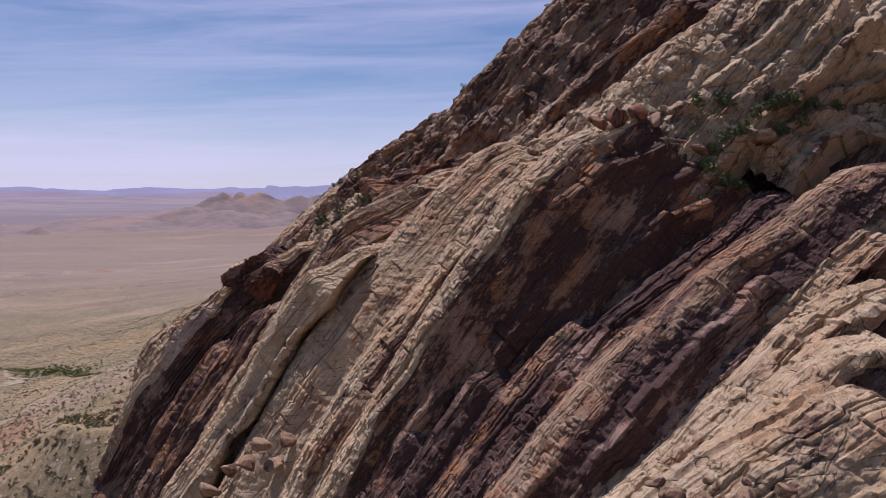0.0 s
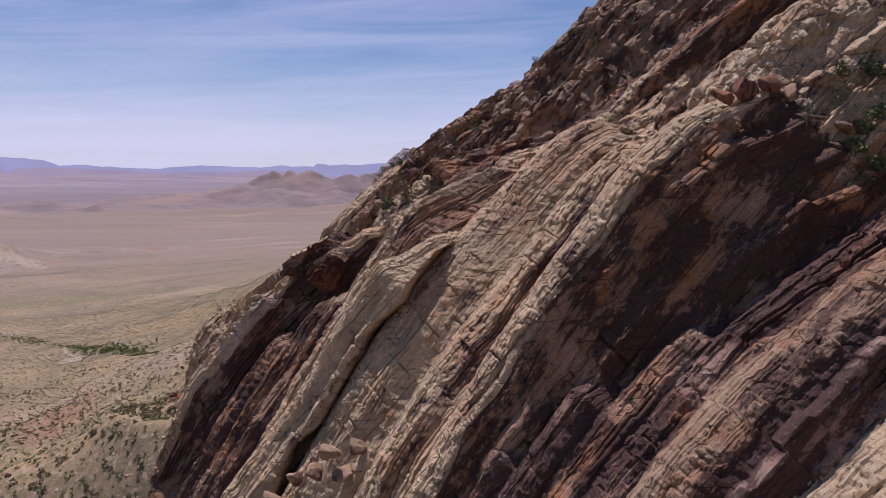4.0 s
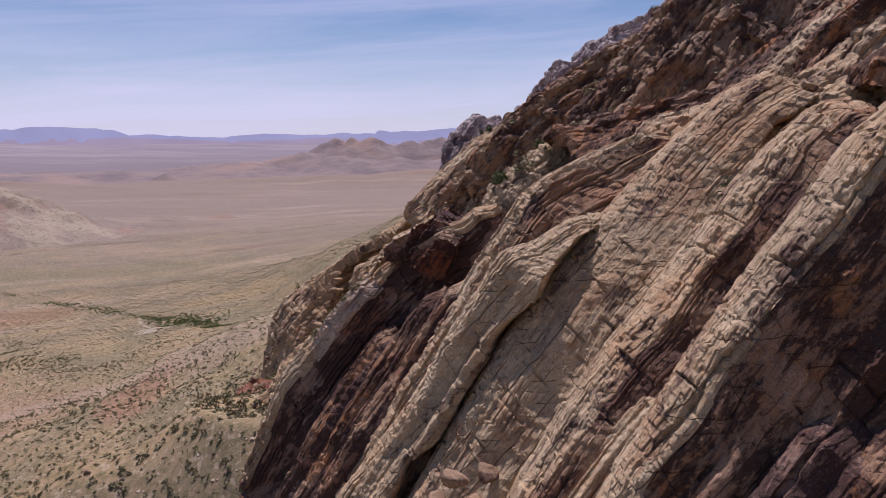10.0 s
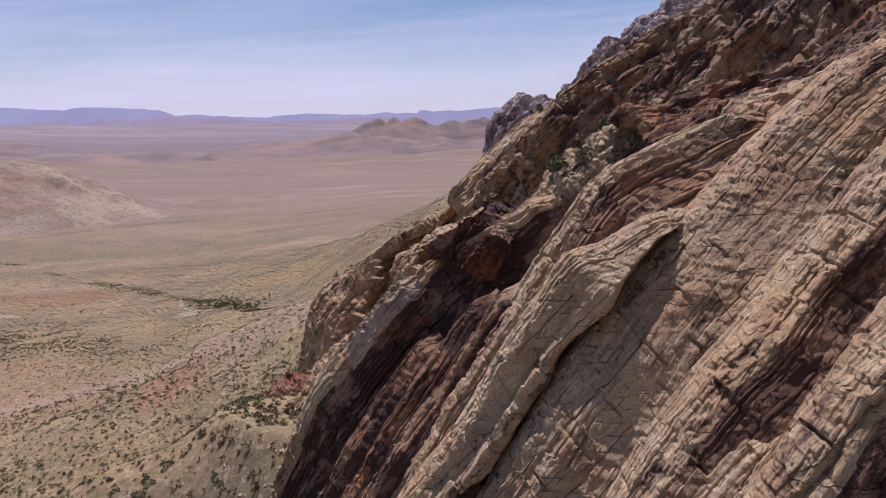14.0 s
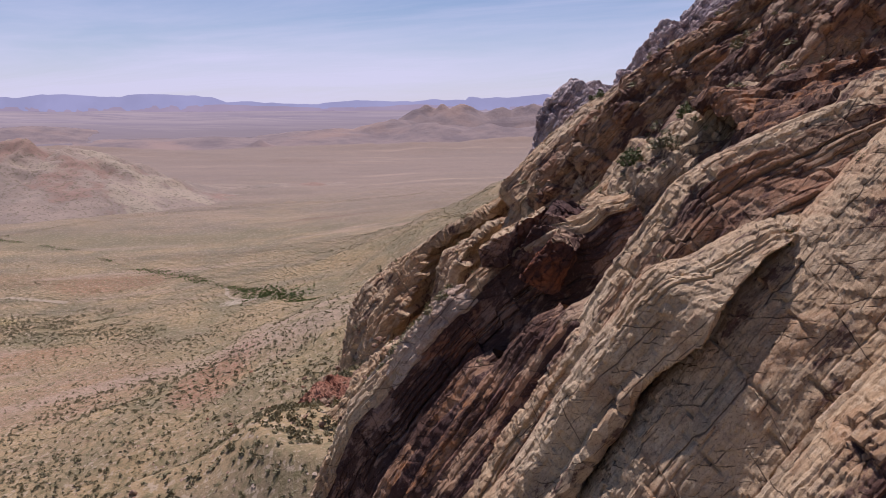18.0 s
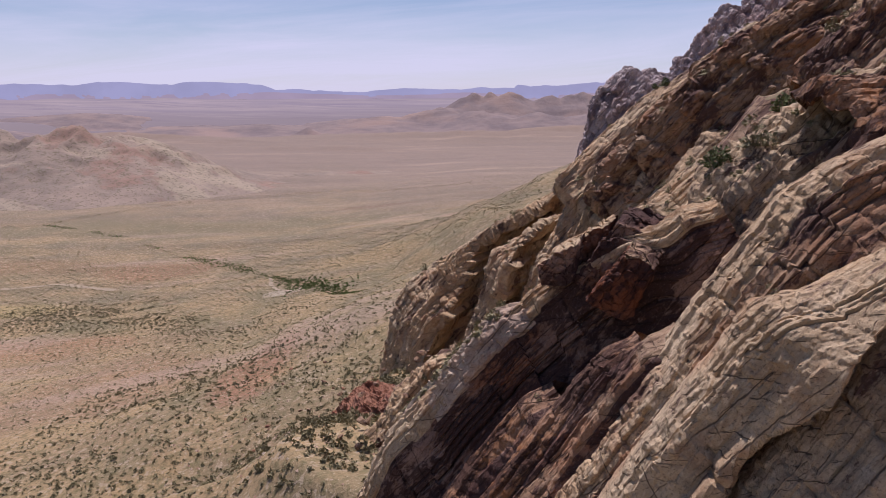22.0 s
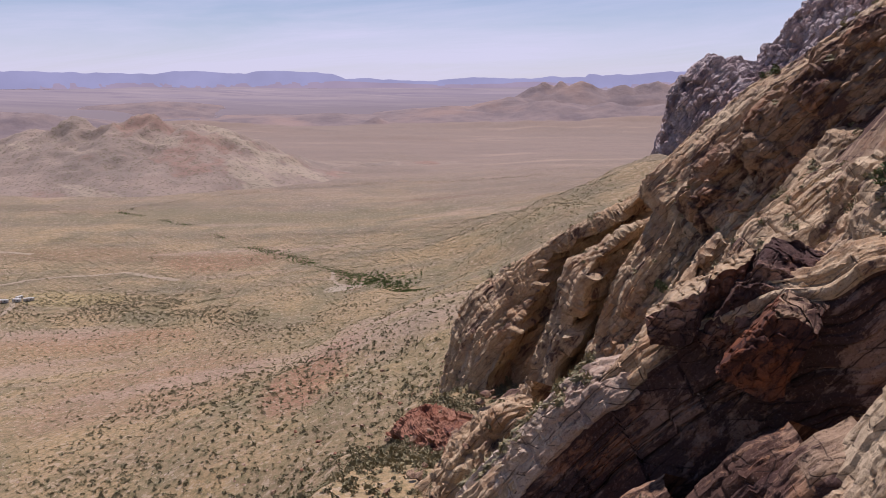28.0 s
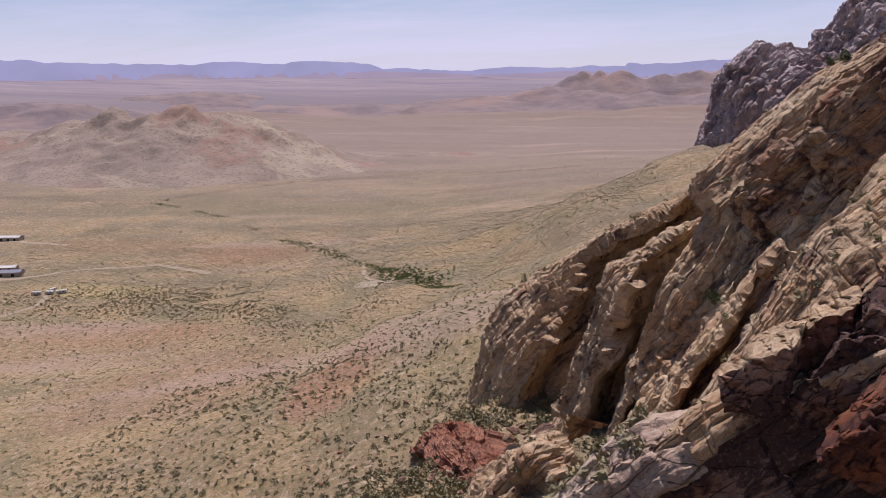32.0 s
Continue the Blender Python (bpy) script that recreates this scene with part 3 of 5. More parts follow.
for i, (one, two, k, top, low, mat, crest_mat) in enumerate((
        (CREST_L, CREST_M, 0.2, -20, -66, BROWN, UPPER), (CREST_L, CREST_M, 0.36, -22, -70, BROWN, RUSTY), (CREST_L, CREST_M, 0.55, -30, -72, BROWN, RUSTY),
        (CREST_F, CREST_G, 0.25, -14, -50, BROWN, RUSTY), (CREST_F, CREST_G, 0.5, -22, -52, BROWN, BROWN), (CREST_F, CREST_G, 0.75, -30, -54, BROWN, BROWN),
        (CREST_E, CREST_F, 0.35, -8, -48, UPPER, PALE), (CREST_E, CREST_F, 0.7, -14, -48, BROWN, RUSTY), (CREST_D, CREST_E, 0.5, -8, -46, UPPER, PALE),
        (CREST_C, CREST_D, 0.5, -12, -44, UPPER, PALE), (CREST_B, CREST_C, 0.5, -16, -42, UPPER, PALE), (CREST_A, CREST_B, 0.5, -18, -36, UPPER, PALE),
        (CREST_H, CREST_I, 0.5, -26, -60, UPPER, PALE), (CREST_G, CREST_H, 0.6, -30, -56, BROWN, UPPER))):
    rib("thin sandstone fin in the cleft between two ribs", mat, between(one, two, k, top, low), 6, back=3.0, edge=1.4, seed=200 + i, crest_material=crest_mat, rough=0.8, grain=0.8, step=0.32)


rib("high knobbly ridge of dark red sandstone", UPPER, [(130, 228, 77), (116.2, 235.0, 65), (107.5, 241.5, 57), (96.4, 248.0, 47), (90.9, 254.5, 38.5), (85.1, 261.0, 31), (74.7, 267.5, 28.7), (64.0, 274.0, 19.9), (50.9, 280.5, 9.9), (41.6, 287.0, -0.4), (34.1, 293.5, -13.2), (22.0, 300.0, -26.3)], 60, grain=1.8, step=0.6, knobs=0.8, seed=15)
rib("high shoulder of dark broken sandstone", UPPER, [(130, 228, 84), (110, 229, 67), (97.5, 230, 55.2), (87, 230, 45), (78.2, 230, 35.6), (68.6, 230, 24), (59, 231, 14), (49, 232, 5)], 40, grain=1.5, step=0.55, knobs=0.7, seed=43)
rib("steep reddish sandstone rib below the high ridge", RUSTY, [(93.1, 140.0, 42.9), (89.7, 146.2, 36.3), (80.5, 152.5, 28.8), (70.6, 158.8, 18.4), (66.8, 165.0, 10.2), (60, 168, 2)], 30, seed=16)
rib("smooth tan sandstone slab above the golden crest", PALE, [(90, 113, 41), (82.1, 113.0, 33.2), (78.0, 113.0, 29.3), (69.0, 113.0, 22.6), (59.4, 113.0, 13.4), (53.8, 113.0, 7.1)], 22, seed=17, knobs=0.7)
rib("stacked sandstone ledges near the top of the face", PALE, [(114.8, 110.0, 27.5), (98.1, 109.5, 25.4), (86.9, 109.0, 22.4), (78.3, 108.5, 18.8), (72.0, 108.0, 15.9)], 14, seed=18, knobs=0.7)
rib("broken sandstone ledge above a brushy shelf", PALE, [(109.1, 104.0, 15.2), (97.5, 103.5, 13.8), (86.3, 103.0, 15.1), (81.0, 102.5, 12.3), (74.9, 102.0, 7.0)], 12, seed=19, knobs=0.7)
rib("white weathered sandstone prow edge", BLEACHED, [(3, 184.0, -24.0), (1.1, 186.0, -25.3), (-1.9, 186.4, -25.9), (-4.2, 186.8, -27.0), (-7.1, 187.2, -30.1), (-10.0, 187.6, -33.9), (-14.1, 188.0, -39.2), (-20, 188.5, -47)], 5, seed=20)
rib("small red sandstone outcrop below the prow", RED, [(x, y, float(surface_z(np.array([x]), np.array([y]))[0]) + h) for x, y, h in ((-45.0, 322.0, 1.5), (-43.0, 314.0, 4.0), (-41.0, 306.0, 5.5), (-38.5, 299.0, 6.5), (-35.5, 291.0, 6.5), (-33.0, 284.0, 6.0), (-30.5, 277.0, 6.0), (-28.0, 270.0, 6.0), (-25.0, 262.0, 5.0), (-22.0, 254.0, 3.0))], 9, back=9, edge=1.0, face=(-0.75, -0.45, -0.8), behind=(0.85, 0.2, -0.28), knobs=0.9, rough=0.9, step=0.3, seed=41)
rib("broken pale rock apron below the prow", PALE, [(-12, 224, -44), (-18, 224, -50), (-27, 220, -62), (-35, 211, -72), (-43, 202, -84)], 20, edge=2.5, knobs=1.0, beds=0.3, step=0.35, seed=42)


def rock_block(label, face_material, top_material, corners, depth=(2.4, 5.0, 0.9), n=30, seed=0):
    """An angular block parted by joints: its front's corners (upper left, upper right, lower right, lower left) and how far it runs back."""
    c = np.array(corners, dtype=float)
    far = c + np.array(depth)
    t = np.linspace(-1, 1, n)
    A, B = np.meshgrid(t, t, indexing="ij")
    one = np.ones_like(A)

    def at(u, v, w):
        k = 1 - 0.05 * (u * u + v * v + w * w - 1)
        u, v, w = (u * k + 1) / 2, (v * k + 1) / 2, (w * k + 1) / 2
        bil = lambda q: (1 - v)[..., None] * ((1 - u)[..., None] * q[0] + u[..., None] * q[1]) + v[..., None] * ((1 - u)[..., None] * q[3] + u[..., None] * q[2])
        p = (1 - w)[..., None] * bil(c) + w[..., None] * bil(far)
        shift = np.stack([vnoise(p / 1.7, seed + k2) + 0.5 * vnoise(p / 0.6, seed + 7 + k2) for k2 in range(3)], -1)
        tone, gap = cells(p[..., 0] / 1.3 + 0.2 * p[..., 1], p[..., 2] / 1.1 + 0.15 * p[..., 0], seed + 20)
        return p + 0.42 * shift + (0.3 * tone - 0.3 * np.exp(-(gap / 0.09) ** 2))[..., None] * np.array((-0.3, -0.85, 0.45))

    top = new("rock_block")
    for name, mat, g in (("weathered_top", top_material, at(A, -one, B)), ("front_face", face_material, at(A, B, -one)), ("side_face", face_material, at(-one, A, B)),
                         ("side_face", face_material, at(one, A, B)), ("rear_face", face_material, at(A, B, one)), ("underside", face_material, at(A, one, B))):
        ob = new(name, mesh_from(name, g.reshape(-1, 3), grid_faces(n, n), mat, False))
        ob.parent = top
    return tagged(top, label, "rock", "jointed blocks at the prow")


rock_block("red sandstone block with a pale weathered top", BROWN, PALE, ((0.2, 181, -18.8), (5.3, 181, -16.2), (4.6, 181, -21.8), (0.8, 181, -22.2)), seed=1)
rock_block("upper red sandstone block with a pale cap", SHADEDRED, PALE, ((5.5, 183, -16.3), (9.3, 183, -14.6), (8.8, 183, -17.6), (6.0, 183, -19.8)), seed=2)
rock_block("long dark red block leaning along the joints", BROWN, BROWN, ((8.1, 181.5, -16.1), (14.2, 181.5, -16.4), (7.9, 181.5, -23.4), (4.3, 181.5, -21.8)), seed=3)
rock_block("flat grey topped block above the red wall", BROWN, BROWN, ((9.5, 182.4, -14.3), (15.5, 182.4, -15.2), (15.0, 182.4, -17.0), (8.3, 182.4, -16.7)), (3, 6, 1.2), seed=4)
rock_block("sheer rust red block with a pale upper edge", SHADEDRED, UPPER, ((9.8, 176, -16.9), (13.5, 176, -18.0), (10.5, 176, -24.6), (5.0, 176, -22.6)), seed=5)
rock_block("pale angular block at the tip of the prow", BLEACHED, BLEACHED, ((-3.6, 185.4, -26.7), (1.4, 185.4, -25.8), (-2.0, 184.6, -30.9), (-9.9, 184.6, -34.2)), (2.5, 3, 0.6), seed=6)
rock_block("pale slab falling from the tip of the prow", BLEACHED, BLEACHED, ((-9.7, 186.2, -32.2), (-3.6, 186.2, -27.4), (-5.3, 185, -33.2), (-14.2, 185, -38.0)), (2.5, 3, 0.6), seed=7)
COLUMN_C1 = [(26, 346, -29), (13.5, 345.5, -36.5), (0, 345, -44), (-14, 344, -53), (-19, 343.5, -56), (-28.5, 343, -63), (-32.5, 342, -71), (-36, 341, -84), (-39, 340, -100)]
COLUMN_C1B = [(16.5, 321.2, -35.6), (9.4, 320.1, -41.8), (-0.5, 318.3, -46.1), (-2.9, 316.6, -59.4), (-6.8, 314.8, -71.4), (-12.3, 313.0, -86.9), (-16.5, 311.3, -96.1), (-21.1, 310.2, -108.7)]
COLUMN_C2 = [(33.6, 313.2, -15.2), (25.8, 310.9, -24.1), (23.0, 308.6, -26.5), (17.1, 306.4, -38.3), (12.0, 304.0, -46.3), (7.3, 301.8, -59.7), (4.3, 299.4, -71.9), (-2.0, 297.1, -90.0), (-6.6, 296.0, -106.1)]
COLUMN_C3 = [(48.4, 298.0, -2.6), (42.2, 294.5, -10.7), (37.2, 290.3, -17.4), (33.8, 286.1, -28.5), (26.8, 281.9, -36.1), (20.1, 277.7, -45.8), (14.4, 273.5, -51.8), (5.1, 269.9, -68.2), (-5.4, 267.6, -89.2)]
COLUMN_C4 = [(46.2, 260.7, -11.1), (39.7, 258.1, -15.4), (33.6, 255.5, -19.6), (28.3, 252.9, -23.6), (23.4, 250.3, -31.1), (12.9, 247.7, -47.4), (2.6, 246.4, -65.6)]
rib("knobbly pale sandstone buttress above the talus", PALE, COLUMN_C1, 40, rough=1.1, step=0.45, knobs=0.3, grain=1.0, beds=0.5, seed=23, over=COLUMN_C1B, eye=(-10.0, 121.0), fins=(3.0, 2.6), face=(0.45, -0.75, -0.48), cleft_depth=17)
rib("rounded pale sandstone column of stacked knobs", PALE, COLUMN_C1B, 24, rough=1.1, step=0.42, knobs=0.3, grain=1.0, beds=0.5, seed=24, over=COLUMN_C2, eye=(-10.0, 121.0), fins=(3.0, 2.6), face=(0.45, -0.72, -0.53), cleft_depth=17)
rib("tall grooved sandstone slab beside a dark cleft", PALE, COLUMN_C2, 22, step=0.55, seed=25, over=COLUMN_C3, eye=(-10.0, 121.0), fins=(3.4, 2.0), cleft_depth=17)
rib("pale sandstone column with blocky top", PALE, COLUMN_C3, 22, rough=1.1, step=0.42, knobs=0.3, grain=1.0, beds=0.6, seed=26, over=COLUMN_C4, eye=(-10.0, 121.0), fins=(3.0, 2.6), face=(0.5, -0.68, -0.54), cleft_depth=17)
rib("smooth pink grey sandstone slab", PALE, COLUMN_C4, 22, seed=27)
rib("sloping shoulder of broken sandstone and brush", PALE, [(75, 318, 23), (60, 316, 12.5), (50, 315, 5), (43, 315, 0.5), (33.5, 314, -8.5), (25.5, 313, -16), (21, 312, -20.5), (15, 311, -26)], 34, grain=1.4, step=0.6, seed=28)
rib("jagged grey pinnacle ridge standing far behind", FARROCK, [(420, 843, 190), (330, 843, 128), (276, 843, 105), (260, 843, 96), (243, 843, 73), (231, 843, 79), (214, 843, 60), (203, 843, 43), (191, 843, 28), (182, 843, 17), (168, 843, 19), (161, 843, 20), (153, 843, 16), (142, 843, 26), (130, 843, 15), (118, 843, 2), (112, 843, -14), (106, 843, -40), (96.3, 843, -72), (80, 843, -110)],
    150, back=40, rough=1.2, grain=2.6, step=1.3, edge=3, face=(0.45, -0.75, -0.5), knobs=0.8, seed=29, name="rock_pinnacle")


# lesser ribs all over the mountain's body
def body_point(y, dx, out):
    x = np.interp(y, NOSE_Y, NOSE_X) + dx
    return (x - 0.7 * out, y, float(cliff_z(np.array(float(dx)), y)) + 0.7 * out)


rnd = random.Random(5)
for i, (y, lo, hi, w, mat) in enumerate((
        (120, 12, 80, 22, PALE), (128, -2, 80, 24, UPPER), (138, 0, 60, 22, PALE), (156, -4, 60, 20, PALE), (163, 4, 85, 22, UPPER), (146, 10, 95, 24, UPPER), (168, -8, 55, 20, PALE), (176, -4, 70, 22, UPPER), (186, 2, 90, 24, UPPER),
        (196, -22, 40, 18, PALE), (200, 8, 110, 26, UPPER), (206, -42, 30, 18, PALE), (214, -46, 12, 18, UPPER), (224, 5, 100, 26, PALE), (232, -50, 8, 18, PALE),
        (240, -52, 0, 18, UPPER), (244, -6, 60, 22, UPPER), (252, -54, -6, 20, PALE), (262, 12, 80, 24, PALE), (268, -46, -4, 18, UPPER), (288, -58, -10, 20, UPPER),
        (306, -50, 24, 22, PALE), (316, -40, 34, 22, UPPER), (338, -46, 20, 24, PALE), (352, -40, 40, 26, UPPER), (368, -44, 40, 26, PALE), (388, -44, 50, 30, UPPER),
        (412, -50, 50, 30, PALE), (440, -60, 60, 34, UPPER))):
    mat = PALE if 190 < y < 320 and lo < -15 else RUSTY if mat is UPPER and y < 205 else mat
    pts = [body_point(y - 6 * u, hi + (lo - hi) * u, (-1.0 if 200 < y < 292 and lo < -20 else 4.0 if y < 190 or y > 290 or hi < 45 else 1.0) + rnd.uniform(-1.5, 1.5)) for u in (0, 0.2, 0.4, 0.6, 0.8, 1.0)]
    rib("weathered sandstone rib with brush in its clefts", mat, pts, w, seed=100 + i, step=0.5 if y < 330 else 0.7, grain=1.2, knobs=0.45, rough=1.1, fins=(3.0, 1.8) if 190 < y < 340 else None)


# ---- far ranges, cirrus and painted horizon haze, the backdrop ----
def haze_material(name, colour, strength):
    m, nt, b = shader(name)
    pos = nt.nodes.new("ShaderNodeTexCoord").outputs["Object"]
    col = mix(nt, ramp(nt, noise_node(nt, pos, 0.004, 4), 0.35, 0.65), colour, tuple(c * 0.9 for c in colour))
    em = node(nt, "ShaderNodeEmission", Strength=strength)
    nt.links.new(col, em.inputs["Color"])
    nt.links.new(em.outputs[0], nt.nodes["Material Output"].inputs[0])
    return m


def far_range(label, az0, az1, dist, base, low, high, wave, seed, material):
    """A mountain range across the horizon: azimuths in degrees from +y to +x, heights in metres."""
    az = np.radians(np.linspace(az0, az1, 240))
    k = np.stack([np.degrees(az) / wave, az * 0, az * 0], -1)
    top = low + (high - low) * np.clip(0.5 + 0.55 * fbm(k, 5, seed), 0, 1.2)
    ends = smoothstep(0, 0.12, np.linspace(0, 1, 240)) * smoothstep(0, 0.12, np.linspace(1, 0, 240))
    top = base + (top - base) * ends
    rows = []
    for u in np.linspace(0, 1, 10):
        r = dist - 130 * (1 - u) + 14 * fbm(np.stack([np.degrees(az) * 3, az * 0 + u * 3, az * 0], -1), 3, seed + 9)
        rows.append(np.stack([r * np.sin(az), r * np.cos(az), base + (top - base) * u], -1))
    rows.append(np.stack([(dist + 40) * np.sin(az), (dist + 40) * np.cos(az), az * 0 + base], -1))
    g = np.stack(rows, 0)
    ob = new("backdrop", mesh_from("backdrop", g.reshape(-1, 3), grid_faces(*g.shape[:2])[:, ::-1], material))
    return tagged(ob, label, "mountain range", kind="structure")


# the haze over the ranges is painted as their own glow
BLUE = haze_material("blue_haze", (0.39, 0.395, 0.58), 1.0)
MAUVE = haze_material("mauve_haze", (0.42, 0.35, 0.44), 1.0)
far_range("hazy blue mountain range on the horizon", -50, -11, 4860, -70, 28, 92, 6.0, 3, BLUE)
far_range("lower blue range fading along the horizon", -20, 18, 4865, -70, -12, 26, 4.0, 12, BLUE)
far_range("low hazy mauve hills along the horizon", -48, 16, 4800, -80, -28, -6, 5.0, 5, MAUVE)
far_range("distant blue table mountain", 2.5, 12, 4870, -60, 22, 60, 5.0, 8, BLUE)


def cirrus_haze_material():
    m, nt, b = shader("cirrus")
    pos = nt.nodes.new("ShaderNodeTexCoord").outputs["Object"]
    band = noise_node(nt, pos, 0.0016, 7, 0.6, ((0, radians(4), 0), (0.22, 0.22, 2.4)), 0.6)
    wisp = noise_node(nt, pos, 0.006, 6, 0.7, ((0, radians(6), 0), (0.2, 0.2, 2.0)), 0.5)
    fac = maths(nt, "MULTIPLY", maths(nt, "ADD", ramp(nt, band, 0.42, 0.72), maths(nt, "MULTIPLY", ramp(nt, wisp, 0.45, 0.8), 0.2)), 0.45)
    # horizon haze painted into the sheet, thicker towards its lower edge
    up = nt.nodes.new("ShaderNodeSeparateXYZ")
    nt.links.new(pos, up.inputs[0])
    fac = maths(nt, "MINIMUM", maths(nt, "ADD", fac, maths(nt, "MULTIPLY", ramp(nt, up.outputs["Z"], 700.0, 20.0), 0.55)), 0.8)
    em = node(nt, "ShaderNodeEmission", Strength=0.9, Color=(0.84, 0.84, 1.0, 1))
    tr = nt.nodes.new("ShaderNodeBsdfTransparent")
    mx = nt.nodes.new("ShaderNodeMixShader")
    nt.links.new(fac, mx.inputs[0])
    nt.links.new(tr.outputs[0], mx.inputs[1])
    nt.links.new(em.outputs[0], mx.inputs[2])
    nt.links.new(mx.outputs[0], nt.nodes["Material Output"].inputs[0])
    return m


az = np.radians(np.linspace(-70, 60, 60))
el = np.linspace(-60, 1500, 12)
g = np.stack([np.stack([4880 * np.sin(az), 4880 * np.cos(az), az * 0 + h], -1) * (1 if h < 1 else 4880 / math.hypot(4880, h)) for h in el], 0)
clouds = new("backdrop", mesh_from("backdrop", g.reshape(-1, 3), grid_faces(*g.shape[:2]), cirrus_haze_material()))
tagged(clouds, "thin white cirrus streaks and painted horizon haze in a pale blue sky", "clouds", kind="structure")


# the brown desert peak with its foothills, far across the plain
def desert_material():
    m, nt, b = shader("hazed_desert_hills", 0.95)
    pos = nt.nodes.new("ShaderNodeTexCoord").outputs["Object"]
    # browns with the distance's mauve haze mixed into the base colour
    col = mix(nt, ramp(nt, noise_node(nt, pos, 0.01, 6, 0.6), 0.4, 0.62), (0.25, 0.19, 0.175), (0.18, 0.14, 0.14))
    col = mix(nt, ramp(nt, noise_node(nt, pos, 0.004, 4), 0.52, 0.66), col, (0.29, 0.205, 0.175))
    nt.links.new(col, b.inputs["Base Color"])
    bump(nt, b, ((noise_node(nt, pos, 0.03, 6, 0.65), 7.0),))
    return m


HILLS = desert_material()


def desert_range(label, peaks, step=16.0, seed=1, scale=150, material=None):
    """Peaks (x, y, height above the plain, radius) joined into one eroded range."""
    px = np.array(peaks, dtype=float)
    x = np.arange((px[:, 0] - px[:, 3] * 1.5).min(), (px[:, 0] + px[:, 3] * 1.5).max(), step)
    y = np.arange((px[:, 1] - px[:, 3] * 1.5).min(), (px[:, 1] + px[:, 3] * 1.2).max(), step)
    X, Y = np.meshgrid(x, y, indexing="ij")
    p = np.stack([X, Y, X * 0], -1)
    z = np.zeros_like(X)
    for a, b, h, r in peaks:
        rr = np.hypot(X - a + 0.4 * scale * vnoise(p / (1.27 * scale), seed), Y - b) / r
        z = np.maximum(z, h * np.clip(1 - rr, 0, 1) ** 1.15)
    ridge = 1 - np.abs(fbm(p / scale, 4, seed + 3, 0.42))
    z = z * (0.78 + 0.24 * ridge)
    Z = plain_z(X, Y) - 4 + z
    ob = new("desert_range", mesh_from("desert_range", np.stack([X, Y, Z], -1).reshape(-1, 3), grid_faces(*X.shape), material or HILLS))
    return tagged(ob, label, "mountain range", kind="structure")


desert_range("brown eroded desert peak with folded foothills", ((6, 3500, 136, 230), (85, 3500, 124, 240), (190, 3500, 122, 260), (335, 3500, 112, 240), (420, 3500, 120, 240), (480, 3490, 136, 230), (585, 3490, 138, 300), (700, 3500, 132, 340),
             (-90, 3300, 74, 300), (60, 3150, 68, 330), (-350, 3200, 44, 380), (250, 3120, 62, 330), (480, 3100, 66, 330)), 12.0, 4)
desert_range("low tan hills with a dark rocky knob", ((-570, 2880, 32, 70), (-760, 3000, 26, 320), (-380, 3050, 24, 300), (-1000, 2900, 22, 380), (-1500, 3100, 40, 420), (-120, 3200, 24, 340)), 12.0, 7)
desert_range("rounded tan hill with dark outcrops on top", ((-1500, 2250, 78, 420), (-1720, 2400, 70, 420), (-1300, 2200, 40, 300)), 12.0, 9)


# the broad tan hill in the middle distance, with red soil and dark outcrops
def hill_material():
    m, nt, b = shader("hill_soil", 0.95)
    pos = nt.nodes.new("ShaderNodeTexCoord").outputs["Object"]
    mid = noise_node(nt, pos, 0.012, 7, 0.65)
    col = mix(nt, ramp(nt, mid, 0.42, 0.58), (0.31, 0.235, 0.185), (0.23, 0.18, 0.145))
    col = mix(nt, maths(nt, "MULTIPLY", ramp(nt, noise_node(nt, pos, 0.006, 6, 0.65), 0.53, 0.60), 0.7), col, (0.30, 0.18, 0.135))
    col = mix(nt, maths(nt, "MULTIPLY", ramp(nt, noise_node(nt, pos, 0.008, 6, 0.6, ((0, 0, radians(30)), (0.4, 1.5, 1.0))), 0.56, 0.62), 0.6), col, (0.39, 0.315, 0.225))
    col = mix(nt, maths(nt, "MULTIPLY", ramp(nt, noise_node(nt, pos, 0.16, 5, 0.75), 0.54, 0.58), 0.7), col, (0.15, 0.125, 0.08))
    nt.links.new(col, b.inputs["Base Color"])
    bump(nt, b, ((noise_node(nt, pos, 0.05, 7, 0.65), 3.0),))
    return m


SOIL = hill_material()
desert_range("broad tan hill with red soil and dark outcrops", ((-834, 1450, 106, 300), (-722, 1450, 112, 320), (-613, 1450, 98, 280), (-530, 1440, 48, 220), (-960, 1490, 78, 300), (-1100, 1520, 56, 300), (-640, 1290, 50, 160), (-780, 1300, 46, 160)), 6.0, 14, 60, SOIL)
desert_range("low pale spur across the plain", ((-400, 1560, 9, 60), (-345, 1600, 11, 70), (-290, 1640, 11, 70), (-230, 1670, 10, 70), (-180, 1690, 7, 50)), 6.0, 15, 40, SOIL)


